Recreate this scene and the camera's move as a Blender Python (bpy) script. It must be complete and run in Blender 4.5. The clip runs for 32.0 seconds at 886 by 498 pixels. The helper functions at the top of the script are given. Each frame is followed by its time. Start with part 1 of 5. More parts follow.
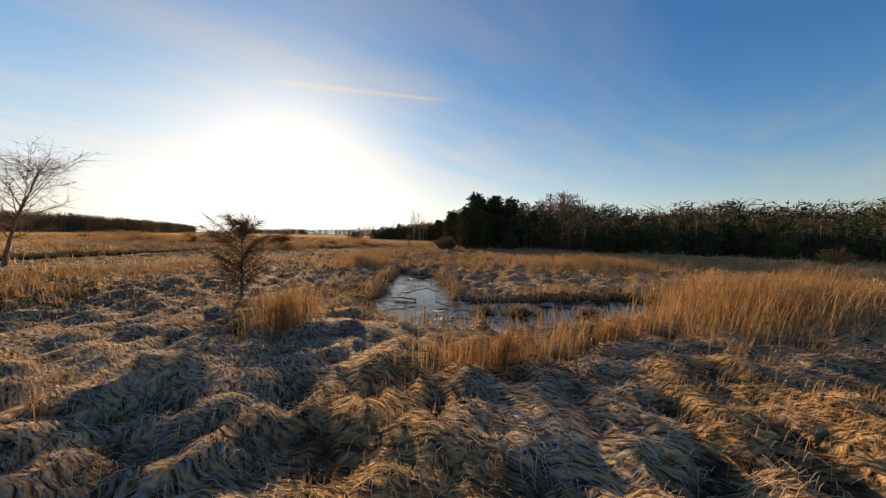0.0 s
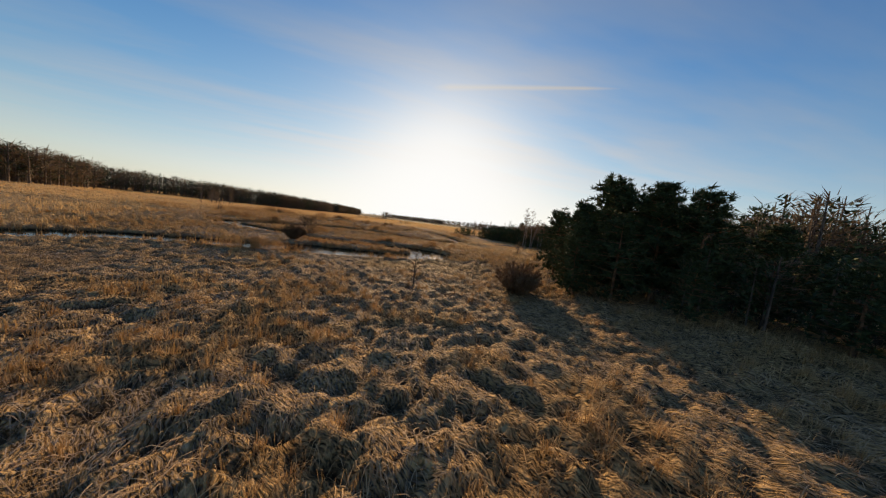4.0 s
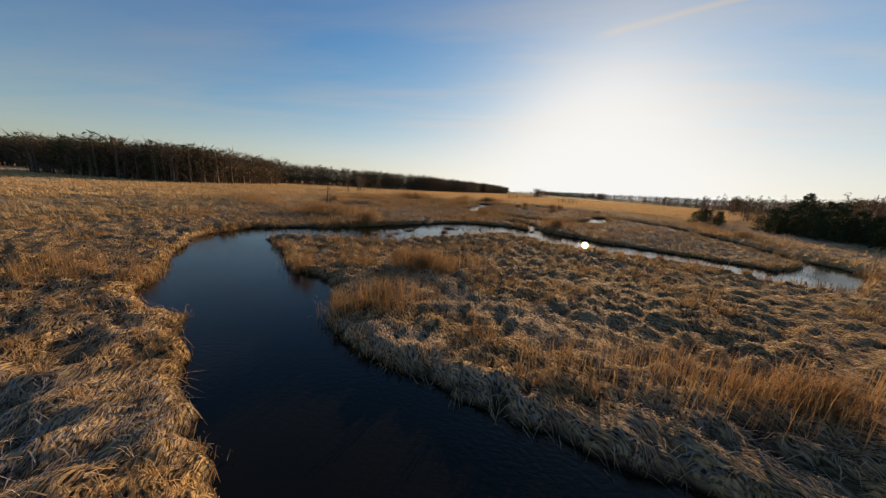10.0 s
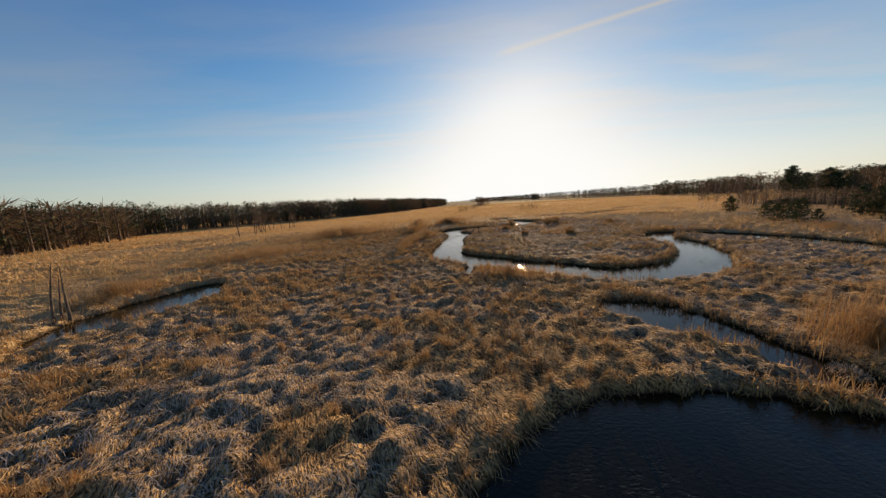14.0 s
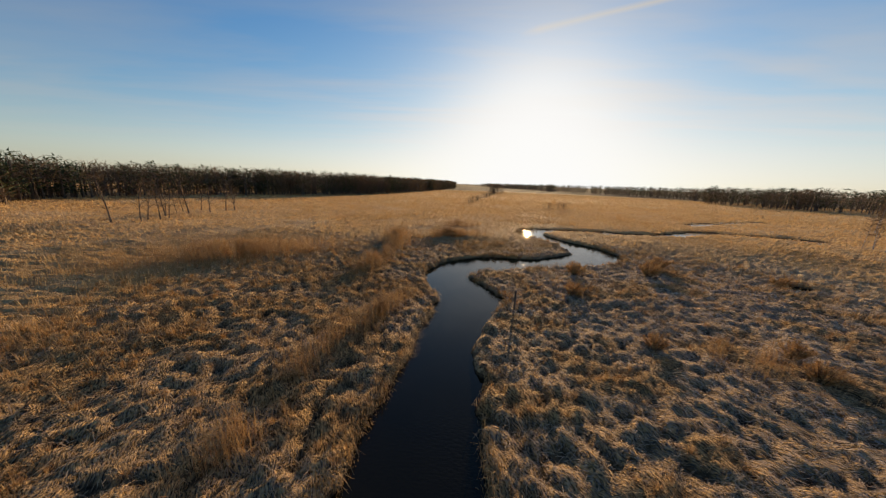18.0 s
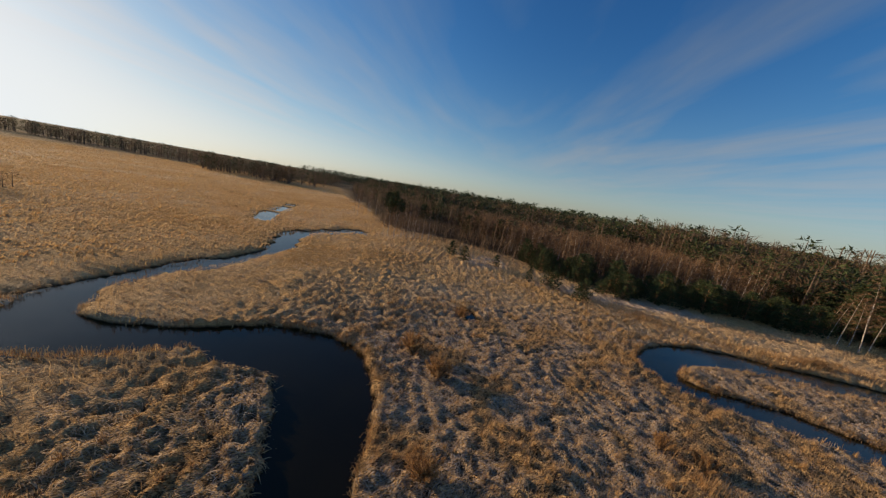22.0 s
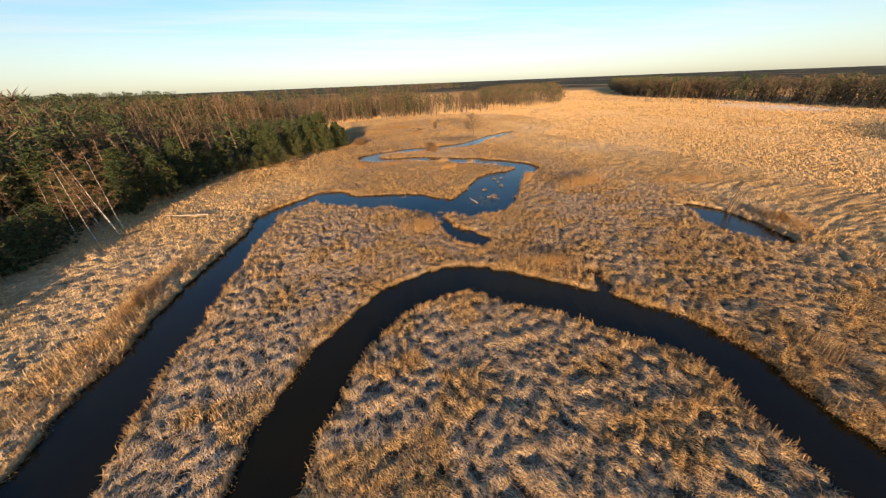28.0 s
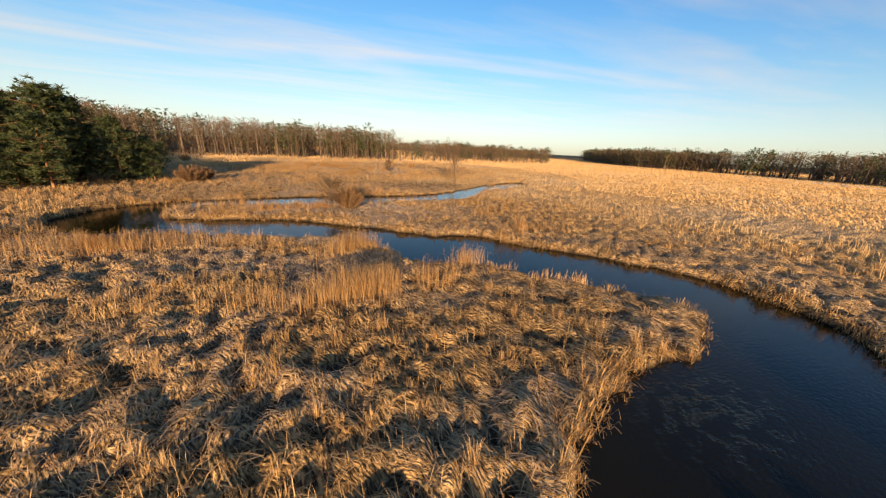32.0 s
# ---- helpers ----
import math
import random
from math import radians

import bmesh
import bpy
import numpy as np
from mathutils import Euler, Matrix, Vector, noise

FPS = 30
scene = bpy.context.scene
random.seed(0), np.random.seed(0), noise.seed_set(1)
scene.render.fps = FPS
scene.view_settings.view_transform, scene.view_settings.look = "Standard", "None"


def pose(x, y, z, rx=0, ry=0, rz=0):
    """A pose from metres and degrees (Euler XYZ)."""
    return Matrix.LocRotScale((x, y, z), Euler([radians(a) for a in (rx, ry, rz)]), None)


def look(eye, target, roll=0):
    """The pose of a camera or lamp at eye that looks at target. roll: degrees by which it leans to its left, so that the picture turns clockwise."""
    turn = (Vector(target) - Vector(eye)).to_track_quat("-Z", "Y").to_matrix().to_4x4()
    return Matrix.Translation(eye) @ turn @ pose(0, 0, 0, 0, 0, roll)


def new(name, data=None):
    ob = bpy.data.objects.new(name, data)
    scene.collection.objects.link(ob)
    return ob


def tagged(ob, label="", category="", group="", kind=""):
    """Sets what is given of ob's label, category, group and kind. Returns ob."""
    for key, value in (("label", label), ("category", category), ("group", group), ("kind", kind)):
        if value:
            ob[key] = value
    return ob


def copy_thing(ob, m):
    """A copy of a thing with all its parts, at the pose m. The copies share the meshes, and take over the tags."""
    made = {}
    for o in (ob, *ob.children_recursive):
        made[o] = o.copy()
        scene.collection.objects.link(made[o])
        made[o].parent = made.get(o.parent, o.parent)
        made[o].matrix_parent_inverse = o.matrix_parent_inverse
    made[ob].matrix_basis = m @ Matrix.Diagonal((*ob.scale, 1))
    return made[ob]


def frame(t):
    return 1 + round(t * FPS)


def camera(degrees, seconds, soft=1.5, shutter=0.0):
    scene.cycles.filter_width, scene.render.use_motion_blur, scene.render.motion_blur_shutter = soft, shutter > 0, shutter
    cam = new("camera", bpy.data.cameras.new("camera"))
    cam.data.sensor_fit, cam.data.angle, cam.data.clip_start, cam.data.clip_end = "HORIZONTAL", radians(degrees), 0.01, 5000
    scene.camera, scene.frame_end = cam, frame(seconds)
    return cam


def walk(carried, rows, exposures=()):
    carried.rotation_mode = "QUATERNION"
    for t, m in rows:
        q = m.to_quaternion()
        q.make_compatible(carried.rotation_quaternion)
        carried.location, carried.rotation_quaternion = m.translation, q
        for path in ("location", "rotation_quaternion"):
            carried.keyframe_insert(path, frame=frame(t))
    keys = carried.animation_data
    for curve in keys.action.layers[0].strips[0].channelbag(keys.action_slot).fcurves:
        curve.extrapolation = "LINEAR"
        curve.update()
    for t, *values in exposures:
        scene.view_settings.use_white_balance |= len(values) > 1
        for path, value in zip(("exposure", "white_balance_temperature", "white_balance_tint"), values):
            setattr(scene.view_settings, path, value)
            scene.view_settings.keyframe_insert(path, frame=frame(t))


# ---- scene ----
# ---------------------------------------------------------------- camera
cam = camera(113.26, 32.0, 1.3)
PATH = [
    (0, (-21.913, -22.229, 2.356), (-15.293, -14.747, 1.914), 1.03),
    (0.5, (-19.531, -20.919, 2.476), (-13.091, -13.274, 2.190), 1.20),
    (1, (-17.196, -19.527, 2.819), (-10.973, -11.704, 2.517), 1.34),
    (1.5, (-14.983, -18.056, 3.041), (-9.058, -10.006, 2.737), 1.84),
    (2, (-12.318, -16.142, 3.309), (-6.827, -7.793, 2.945), 2.77),
    (2.5, (-10.174, -14.359, 3.635), (-5.154, -5.723, 3.177), 3.37),
    (3, (-7.781, -12.134, 3.967), (-3.356, -3.188, 3.340), 3.86),
    (3.5, (-5.576, -9.891, 4.015), (-1.936, -0.604, 3.308), 5.32),
    (5.5, (0.000, -0.013, 5.476), (-0.135, 9.834, 3.736), 12.76),
    (6, (0.783, 3.272, 5.569), (-0.249, 13.011, 3.549), 14.29),
    (6.5, (1.001, 6.436, 5.457), (-0.672, 16.052, 3.279), 15.06),
    (7, (0.590, 9.836, 5.512), (-1.550, 19.333, 3.225), 15.08),
    (7.5, (-0.239, 13.086, 5.500), (-2.584, 22.526, 3.178), 14.40),
    (8, (-1.368, 16.583, 5.356), (-3.767, 26.016, 3.058), 12.94),
    (8.5, (-2.770, 20.020, 5.199), (-5.089, 29.466, 2.874), 11.07),
    (9, (-4.364, 23.790, 5.006), (-6.558, 33.269, 2.694), 8.53),
    (9.5, (-5.646, 26.918, 4.640), (-7.711, 36.448, 2.425), 6.04),
    (10, (-6.522, 30.389, 4.569), (-8.495, 39.969, 2.485), 3.99),
    (10.5, (-7.918, 33.835, 4.479), (-9.787, 43.474, 2.582), 2.83),
    (11, (-9.247, 37.633, 4.288), (-10.999, 47.335, 2.613), 1.56),
    (11.5, (-10.477, 40.669, 4.343), (-12.041, 50.427, 2.814), 0.61),
    (12, (-11.717, 44.977, 4.509), (-12.920, 54.800, 3.072), -0.35),
    (12.5, (-12.747, 48.987, 4.803), (-13.530, 58.854, 3.382), -1.43),
    (13, (-13.530, 53.236, 5.115), (-13.962, 63.128, 3.718), -2.38),
    (13.5, (-14.168, 57.312, 5.578), (-14.378, 67.200, 4.103), -3.10),
    (14, (-14.617, 61.300, 6.026), (-14.705, 71.173, 4.445), -3.44),
    (14.5, (-14.518, 65.201, 6.537), (-14.586, 75.053, 4.825), -3.98),
    (15, (-14.513, 68.965, 6.978), (-14.594, 78.791, 5.124), -4.09),
    (15.5, (-14.321, 72.166, 7.446), (-14.447, 81.964, 5.449), -3.66),
    (17.5, (-13.356, 88.508, 8.060), (-13.630, 98.257, 5.851), 0.53),
    (18, (-13.280, 92.344, 8.564), (-13.528, 102.094, 6.359), 1.96),
    (18.5, (-13.238, 95.813, 8.995), (-13.327, 105.574, 6.826), 3.10),
    (19, (-13.439, 99.576, 9.522), (-12.995, 109.345, 7.430), 4.00),
    (19.5, (-13.618, 103.043, 10.061), (-12.223, 112.740, 8.053), 4.85),
    (20, (-13.712, 106.757, 10.728), (-10.716, 116.104, 8.816), 5.47),
    (20.5, (-13.710, 110.303, 11.239), (-8.757, 118.790, 9.388), 6.39),
    (21, (-13.739, 113.581, 11.852), (-6.575, 120.323, 10.054), 7.46),
    (21.5, (-13.150, 116.579, 12.207), (-4.300, 120.879, 10.422), 8.46),
    (22, (-11.987, 119.505, 12.614), (-2.219, 120.578, 10.764), 10.17),
    (22.5, (-10.802, 121.267, 13.159), (-1.209, 119.266, 11.164), 10.92),
    (23, (-9.380, 122.551, 14.060), (-0.978, 117.645, 11.749), 11.78),
    (23.5, (-6.949, 123.030, 14.474), (-0.289, 116.064, 11.809), 12.11),
    (24, (-4.621, 122.653, 14.541), (0.168, 114.413, 11.514), 10.82),
    (24.5, (-3.143, 122.779, 15.307), (0.191, 113.992, 11.888), 8.16),
    (25, (-1.337, 121.952, 15.895), (0.718, 112.973, 12.004), 4.04),
    (25.5, (0.412, 120.541, 16.205), (1.466, 111.572, 11.912), 0.90),
    (27.5, (5.670, 107.795, 16.742), (4.043, 99.361, 11.621), -3.05),
    (28, (5.068, 102.640, 15.624), (3.075, 94.196, 10.652), -2.33),
    (28.5, (4.181, 97.324, 14.344), (1.917, 88.835, 9.567), -1.74),
    (29, (2.741, 91.460, 12.899), (0.268, 82.872, 8.411), -1.47),
    (29.5, (1.204, 85.754, 11.469), (-1.462, 77.075, 7.278), -1.02),
    (30, (-0.688, 79.587, 10.115), (-3.510, 70.832, 6.193), -0.43),
    (30.5, (-2.548, 73.796, 9.039), (-5.488, 65.000, 5.300), 0.54),
    (31, (-4.989, 67.194, 7.521), (-7.978, 58.328, 3.991), 1.63),
    (31.5, (-7.532, 61.542, 6.384), (-10.579, 52.627, 3.032), 2.31),
    (32, (-10.120, 55.038, 5.669), (-13.368, 46.155, 2.421), 2.93),
]
walk(cam, [(t, look(eye, target, roll)) for t, eye, target, roll in PATH],
     exposures=[(0, 0.65, 6850, 11), (1.5, 0.42, 6650, 10), (3, 0.4, 6500, 10), (6, 0.35, 6500, 10), (10, 0.3, 6500, 10), (12, 0.46, 6500, 10), (14, 0.38, 6500, 10), (21, 0.35, 6350, 10), (22, 0.2, 6050, 9),
                (23, 0.8, 6300, 10), (24.5, 1.0, 6850, 13), (28, 1.2, 6700, 12), (29, 1.15, 6650, 11), (30, 1.07, 6650, 11), (31, 1.17, 6700, 12), (32, 1.1, 6850, 13)])

# ---------------------------------------------------------------- light
SUN_AZ, SUN_EL = radians(-14.5), radians(11.0)
sun_way = Vector((-math.sin(SUN_AZ) * math.cos(SUN_EL), math.cos(SUN_AZ) * math.cos(SUN_EL), math.sin(SUN_EL)))
world = bpy.data.worlds.new("winter_sky")
scene.world = world
world.use_nodes = True


def make_sky(nt):
    N, L = nt.nodes, nt.links
    sky = N.new("ShaderNodeTexSky")
    sky.sky_type, sky.sun_disc = "NISHITA", False
    sky.sun_elevation, sky.sun_rotation = SUN_EL, -SUN_AZ
    sky.altitude, sky.air_density, sky.dust_density, sky.ozone_density = 60, 1.0, 0.42, 3.0
    coord = N.new("ShaderNodeTexCoord")
    # thin cirrus: stretched noise on a flat layer high above
    sep = N.new("ShaderNodeSeparateXYZ")
    L.new(coord.outputs["Generated"], sep.inputs[0])

    def calc(op, a, b=None, clamp=False):
        n = N.new("ShaderNodeMath")
        n.operation, n.use_clamp = op, clamp
        for i, v in enumerate((a, b)):
            if v is None:
                continue
            if isinstance(v, (int, float)):
                n.inputs[i].default_value = v
            else:
                L.new(v, n.inputs[i])
        return n.outputs[0]

    up = calc("MAXIMUM", sep.outputs[2], 0.03)
    u, v = calc("DIVIDE", sep.outputs[0], up), calc("DIVIDE", sep.outputs[1], up)
    flat = N.new("ShaderNodeCombineXYZ")
    L.new(u, flat.inputs[0]), L.new(v, flat.inputs[1])
    turn = N.new("ShaderNodeMapping")
    turn.inputs["Rotation"].default_value = (0, 0, radians(32))
    turn.inputs["Scale"].default_value = (0.16, 0.55, 1)
    L.new(flat.outputs[0], turn.inputs[0])
    big, fine = N.new("ShaderNodeTexNoise"), N.new("ShaderNodeTexNoise")
    big.inputs["Scale"].default_value, big.inputs["Detail"].default_value, big.inputs["Distortion"].default_value = 1.3, 5, 0.7
    fine.inputs["Scale"].default_value, fine.inputs["Detail"].default_value = 4.5, 6
    L.new(turn.outputs[0], big.inputs[0]), L.new(turn.outputs[0], fine.inputs[0])
    amount = calc("ADD", calc("MULTIPLY", big.outputs[0], 0.75), calc("MULTIPLY", fine.outputs[0], 0.25))
    ramp = N.new("ShaderNodeValToRGB")
    ramp.color_ramp.elements[0].position, ramp.color_ramp.elements[1].position = 0.43, 0.68
    L.new(amount, ramp.inputs[0])
    fade = calc("MULTIPLY", calc("SUBTRACT", sep.outputs[2], 0.02, True), 6.0, True)
    veil = calc("MULTIPLY", ramp.outputs[0], fade)
    # one vapour trail, high and far: a line through two ways in the sky
    a, b = Vector((0.17, 0.90, 0.40)).normalized(), Vector((0.60, 0.70, 0.42)).normalized()
    across = a.cross(b).normalized()
    along = (b - a).normalized()

    def dot(w):
        n = N.new("ShaderNodeVectorMath")
        n.operation = "DOT_PRODUCT"
        n.inputs[1].default_value = w
        L.new(coord.outputs["Generated"], n.inputs[0])
        return n.outputs["Value"]

    milky = calc("MULTIPLY", calc("POWER", calc("MAXIMUM", dot(sun_way), 0.0), 3.0), calc("ADD", calc("MULTIPLY", veil, 0.4), 0.10))
    close = calc("POWER", calc("MAXIMUM", dot(sun_way), 0.0), 11.0)
    veil = calc("MULTIPLY", calc("ADD", calc("ADD", calc("MULTIPLY", veil, calc("ADD", 0.3, calc("MULTIPLY", calc("ADD", calc("MULTIPLY", sep.outputs[1], -1.5), 0.2, True), 0.32))), milky), calc("MULTIPLY", close, calc("ADD", calc("MULTIPLY", veil, 0.55), 0.06)), True), 1.0, True)
    off = calc("ABSOLUTE", calc("ADD", dot(across), calc("MULTIPLY", calc("SUBTRACT", fine.outputs[0], 0.5), 0.006)))
    s = calc("DIVIDE", calc("SUBTRACT", dot(along), a.dot(along)), (b - a).length)
    line = calc("SUBTRACT", 1.0, calc("DIVIDE", off, calc("ADD", 0.02, calc("MULTIPLY", s, -0.011))), True)
    ends = calc("MULTIPLY", calc("MULTIPLY", calc("ADD", s, 0.05, True), 7.0, True), calc("MULTIPLY", calc("SUBTRACT", 1.15, s, True), 4.0, True))
    front = calc("GREATER_THAN", dot((a + b).normalized()), 0.5)
    trail = calc("MULTIPLY", calc("MULTIPLY", calc("MULTIPLY", line, ends), front), 0.95)
    white = N.new("ShaderNodeMix")
    white.data_type = "RGBA"
    bright = N.new("ShaderNodeVectorMath")
    bright.operation = "SCALE"
    grey = N.new("ShaderNodeRGBToBW")
    L.new(sky.outputs[0], grey.inputs[0])
    cloud = N.new("ShaderNodeMix")
    cloud.data_type = "RGBA"
    cloud.inputs[0].default_value = 1.0
    tone = N.new("ShaderNodeCombineColor")
    lit = calc("ADD", calc("MULTIPLY", grey.outputs[0], 1.15), 1.3)
    for i, k in enumerate((1.0, 0.985, 0.96)):
        L.new(calc("MULTIPLY", lit, k), tone.inputs[i])
    haze = calc("MULTIPLY", calc("POWER", calc("SUBTRACT", 1.0, calc("MULTIPLY", up, 2.0), True), 2.6), 0.62)
    L.new(calc("MAXIMUM", veil, trail), white.inputs[0])
    deep = N.new("ShaderNodeHueSaturation")
    deep.inputs["Hue"].default_value, deep.inputs["Saturation"].default_value, deep.inputs["Value"].default_value = 0.506, 1.16, 1.36
    L.new(sky.outputs[0], deep.inputs["Color"])
    L.new(deep.outputs[0], white.inputs[6]), L.new(tone.outputs[0], white.inputs[7])
    low = N.new("ShaderNodeMix")
    low.data_type = "RGBA"
    warm = N.new("ShaderNodeCombineColor")
    facing = calc("ADD", calc("MULTIPLY", dot(sun_way), 0.5), 0.5)
    for i, (k, more) in enumerate(((0.44, 0.58), (0.49, 0.46), (0.54, 0.33))):
        L.new(calc("MULTIPLY", lit, calc("ADD", calc("MULTIPLY", facing, more), k)), warm.inputs[i])
    L.new(haze, low.inputs[0]), L.new(white.outputs[2], low.inputs[6]), L.new(warm.outputs[0], low.inputs[7])
    # bright thin cloud round the sun evens out towards white
    split, even = N.new("ShaderNodeSeparateColor"), N.new("ShaderNodeCombineColor")
    L.new(low.outputs[2], split.inputs[0])
    for i, most in enumerate((8.7, 8.6, 8.4)):
        L.new(calc("MULTIPLY", calc("SUBTRACT", 1.0, calc("POWER", math.e, calc("MULTIPLY", calc("POWER", calc("DIVIDE", split.outputs[i], 5.8), 1.3), -1.0))), most), even.inputs[i])
    L.new(even.outputs[0], N["Background"].inputs[0])
    N["Background"].inputs[1].default_value = 0.088


make_sky(world.node_tree)
lamp = bpy.data.lights.new("sun", "SUN")
lamp.energy, lamp.angle, lamp.color = 5.0, radians(0.6), (1.0, 0.68, 0.37)
new("sun", lamp).matrix_world = look(sun_way * 200, (0, 0, 0))


# ---------------------------------------------------------------- materials
COMB = 5.3  # the way that the old sedge lies, in radians


def material(name, rough=0.8, spec=0.3):
    m = bpy.data.materials.new(name)
    m.use_nodes = True
    b = m.node_tree.nodes["Principled BSDF"]
    b.inputs["Roughness"].default_value = rough
    b.inputs["Specular IOR Level"].default_value = spec
    return m, m.node_tree.nodes, m.node_tree.links, b


def noise_node(N, L, scale, detail=4, stretch=None, where=None):
    """Noise in world metres; scale: waves a metre."""
    n = N.new("ShaderNodeTexNoise")
    n.inputs["Scale"].default_value, n.inputs["Detail"].default_value = scale, detail
    src = where or N.new("ShaderNodeNewGeometry").outputs["Position"]
    if stretch:
        k = N.new("ShaderNodeVectorMath")
        k.operation = "MULTIPLY"
        k.inputs[1].default_value = stretch
        L.new(src, k.inputs[0])
        src = k.outputs[0]
    L.new(src, n.inputs["Vector"])
    return n.outputs[0]


def ramp_node(N, L, fac, *stops):
    r = N.new("ShaderNodeValToRGB")
    e = r.color_ramp.elements
    while len(e) < len(stops):
        e.new(0.5)
    for i, (p, c) in enumerate(stops):
        e[i].position, e[i].color = p, (*c, 1)
    L.new(fac, r.inputs[0])
    return r.outputs[0]


def mix_node(N, L, fac, a, b, mode="MIX"):
    m = N.new("ShaderNodeMix")
    m.data_type, m.blend_type = "RGBA", mode
    for i, v in ((0, fac), (6, a), (7, b)):
        if isinstance(v, (int, float)):
            m.inputs[i].default_value = v
        elif isinstance(v, tuple):
            m.inputs[i].default_value = (*v, 1)
        else:
            L.new(v, m.inputs[i])
    return m.outputs[2]


def blade_material(name, stops, patch, patch_scale=0.35, patch_mix=0.5, glow=0.35, frost=0.0):
    """Dry blades: a colour for each blade, drifting in patches, with light shining through."""
    m, N, L, b = material(name, 0.75, 0.25)
    geo = N.new("ShaderNodeNewGeometry")
    col = ramp_node(N, L, geo.outputs["Random Per Island"], *stops)
    drift = ramp_node(N, L, noise_node(N, L, patch_scale, 4), (0.35, patch[0]), (0.65, patch[1]))
    col = mix_node(N, L, patch_mix, col, drift)
    col = mix_node(N, L, 0.35, col, ramp_node(N, L, noise_node(N, L, 9, 2), (0.3, (0.5, 0.5, 0.5)), (0.7, (1, 1, 1))), "MULTIPLY")
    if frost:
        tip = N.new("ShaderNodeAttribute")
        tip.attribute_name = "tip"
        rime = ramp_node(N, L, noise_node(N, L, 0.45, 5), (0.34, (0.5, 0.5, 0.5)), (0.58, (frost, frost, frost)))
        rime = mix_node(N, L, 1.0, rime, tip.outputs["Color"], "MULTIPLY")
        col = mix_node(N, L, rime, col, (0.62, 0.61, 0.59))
    L.new(col, b.inputs["Base Color"])
    t = N.new("ShaderNodeBsdfTranslucent")
    L.new(col, t.inputs[0])
    s = N.new("ShaderNodeMixShader")
    s.inputs[0].default_value = glow
    L.new(b.outputs[0], s.inputs[1]), L.new(t.outputs[0], s.inputs[2])
    L.new(s.outputs[0], N["Material Output"].inputs[0])
    return m


GRASS = blade_material("frosted_sedge", ((0.0, (0.20, 0.11, 0.04)), (0.3, (0.44, 0.255, 0.095)), (0.65, (0.62, 0.39, 0.16)), (1.0, (0.72, 0.50, 0.255))),
                       ((0.55, 0.31, 0.10), (0.70, 0.46, 0.20)), 0.3, 0.32, 0.2, 1.0)
# the same sedge for farther off, with sunlight lightened into its colours
SUNLIT_SEDGE = blade_material("sunlit_sedge", ((0.0, (0.34, 0.20, 0.075)), (0.3, (0.60, 0.375, 0.15)), (0.65, (0.77, 0.51, 0.215)), (1.0, (0.85, 0.62, 0.32))),
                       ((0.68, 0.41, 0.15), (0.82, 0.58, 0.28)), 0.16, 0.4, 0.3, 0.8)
REED = blade_material("dry_reed", ((0.0, (0.24, 0.13, 0.05)), (0.5, (0.45, 0.26, 0.10)), (1.0, (0.60, 0.42, 0.21))),
                      ((0.42, 0.22, 0.08), (0.54, 0.36, 0.17)), 0.5, 0.4, 0.3)
NEEDLE = blade_material("pine_needles", ((0.0, (0.020, 0.032, 0.013)), (0.6, (0.055, 0.078, 0.027)), (1.0, (0.12, 0.14, 0.048))),
                        ((0.028, 0.048, 0.018), (0.06, 0.08, 0.032)), 0.4, 0.35, 0.06)
TWIG = blade_material("bare_twigs", ((0.0, (0.09, 0.06, 0.035)), (0.6, (0.17, 0.115, 0.065)), (1.0, (0.26, 0.18, 0.10))),
                      ((0.13, 0.085, 0.05), (0.19, 0.13, 0.075)), 0.3, 0.3, 0.25)
RUSTTWIG = blade_material("birch_twigs", ((0.0, (0.12, 0.068, 0.032)), (0.6, (0.22, 0.13, 0.064)), (1.0, (0.33, 0.22, 0.12))),
                          ((0.16, 0.09, 0.045), (0.24, 0.145, 0.078)), 0.3, 0.3, 0.1)


def bark_material(name, dark, light, scale, stretch):
    m, N, L, b = material(name, 0.9, 0.2)
    n = noise_node(N, L, scale, 5, stretch)
    L.new(ramp_node(N, L, n, (0.35, dark), (0.62, light)), b.inputs["Base Color"])
    bump = N.new("ShaderNodeBump")
    bump.inputs["Strength"].default_value, bump.inputs["Distance"].default_value = 0.5, 0.02
    L.new(n, bump.inputs["Height"]), L.new(bump.outputs[0], b.inputs["Normal"])
    return m


PINE_BARK = bark_material("pine_bark", (0.09, 0.05, 0.03), (0.30, 0.16, 0.08), 7, (1, 1, 0.4))
BIRCH_BARK = bark_material("birch_bark", (0.10, 0.08, 0.07), (0.66, 0.60, 0.52), 5, (0.6, 0.6, 1.6))
GREY_BARK = bark_material("grey_bark", (0.06, 0.045, 0.035), (0.20, 0.15, 0.11), 8, (1, 1, 0.3))
DEADWOOD = bark_material("frosted_dead_wood", (0.12, 0.09, 0.07), (0.42, 0.37, 0.31), 6, (1, 1, 1))


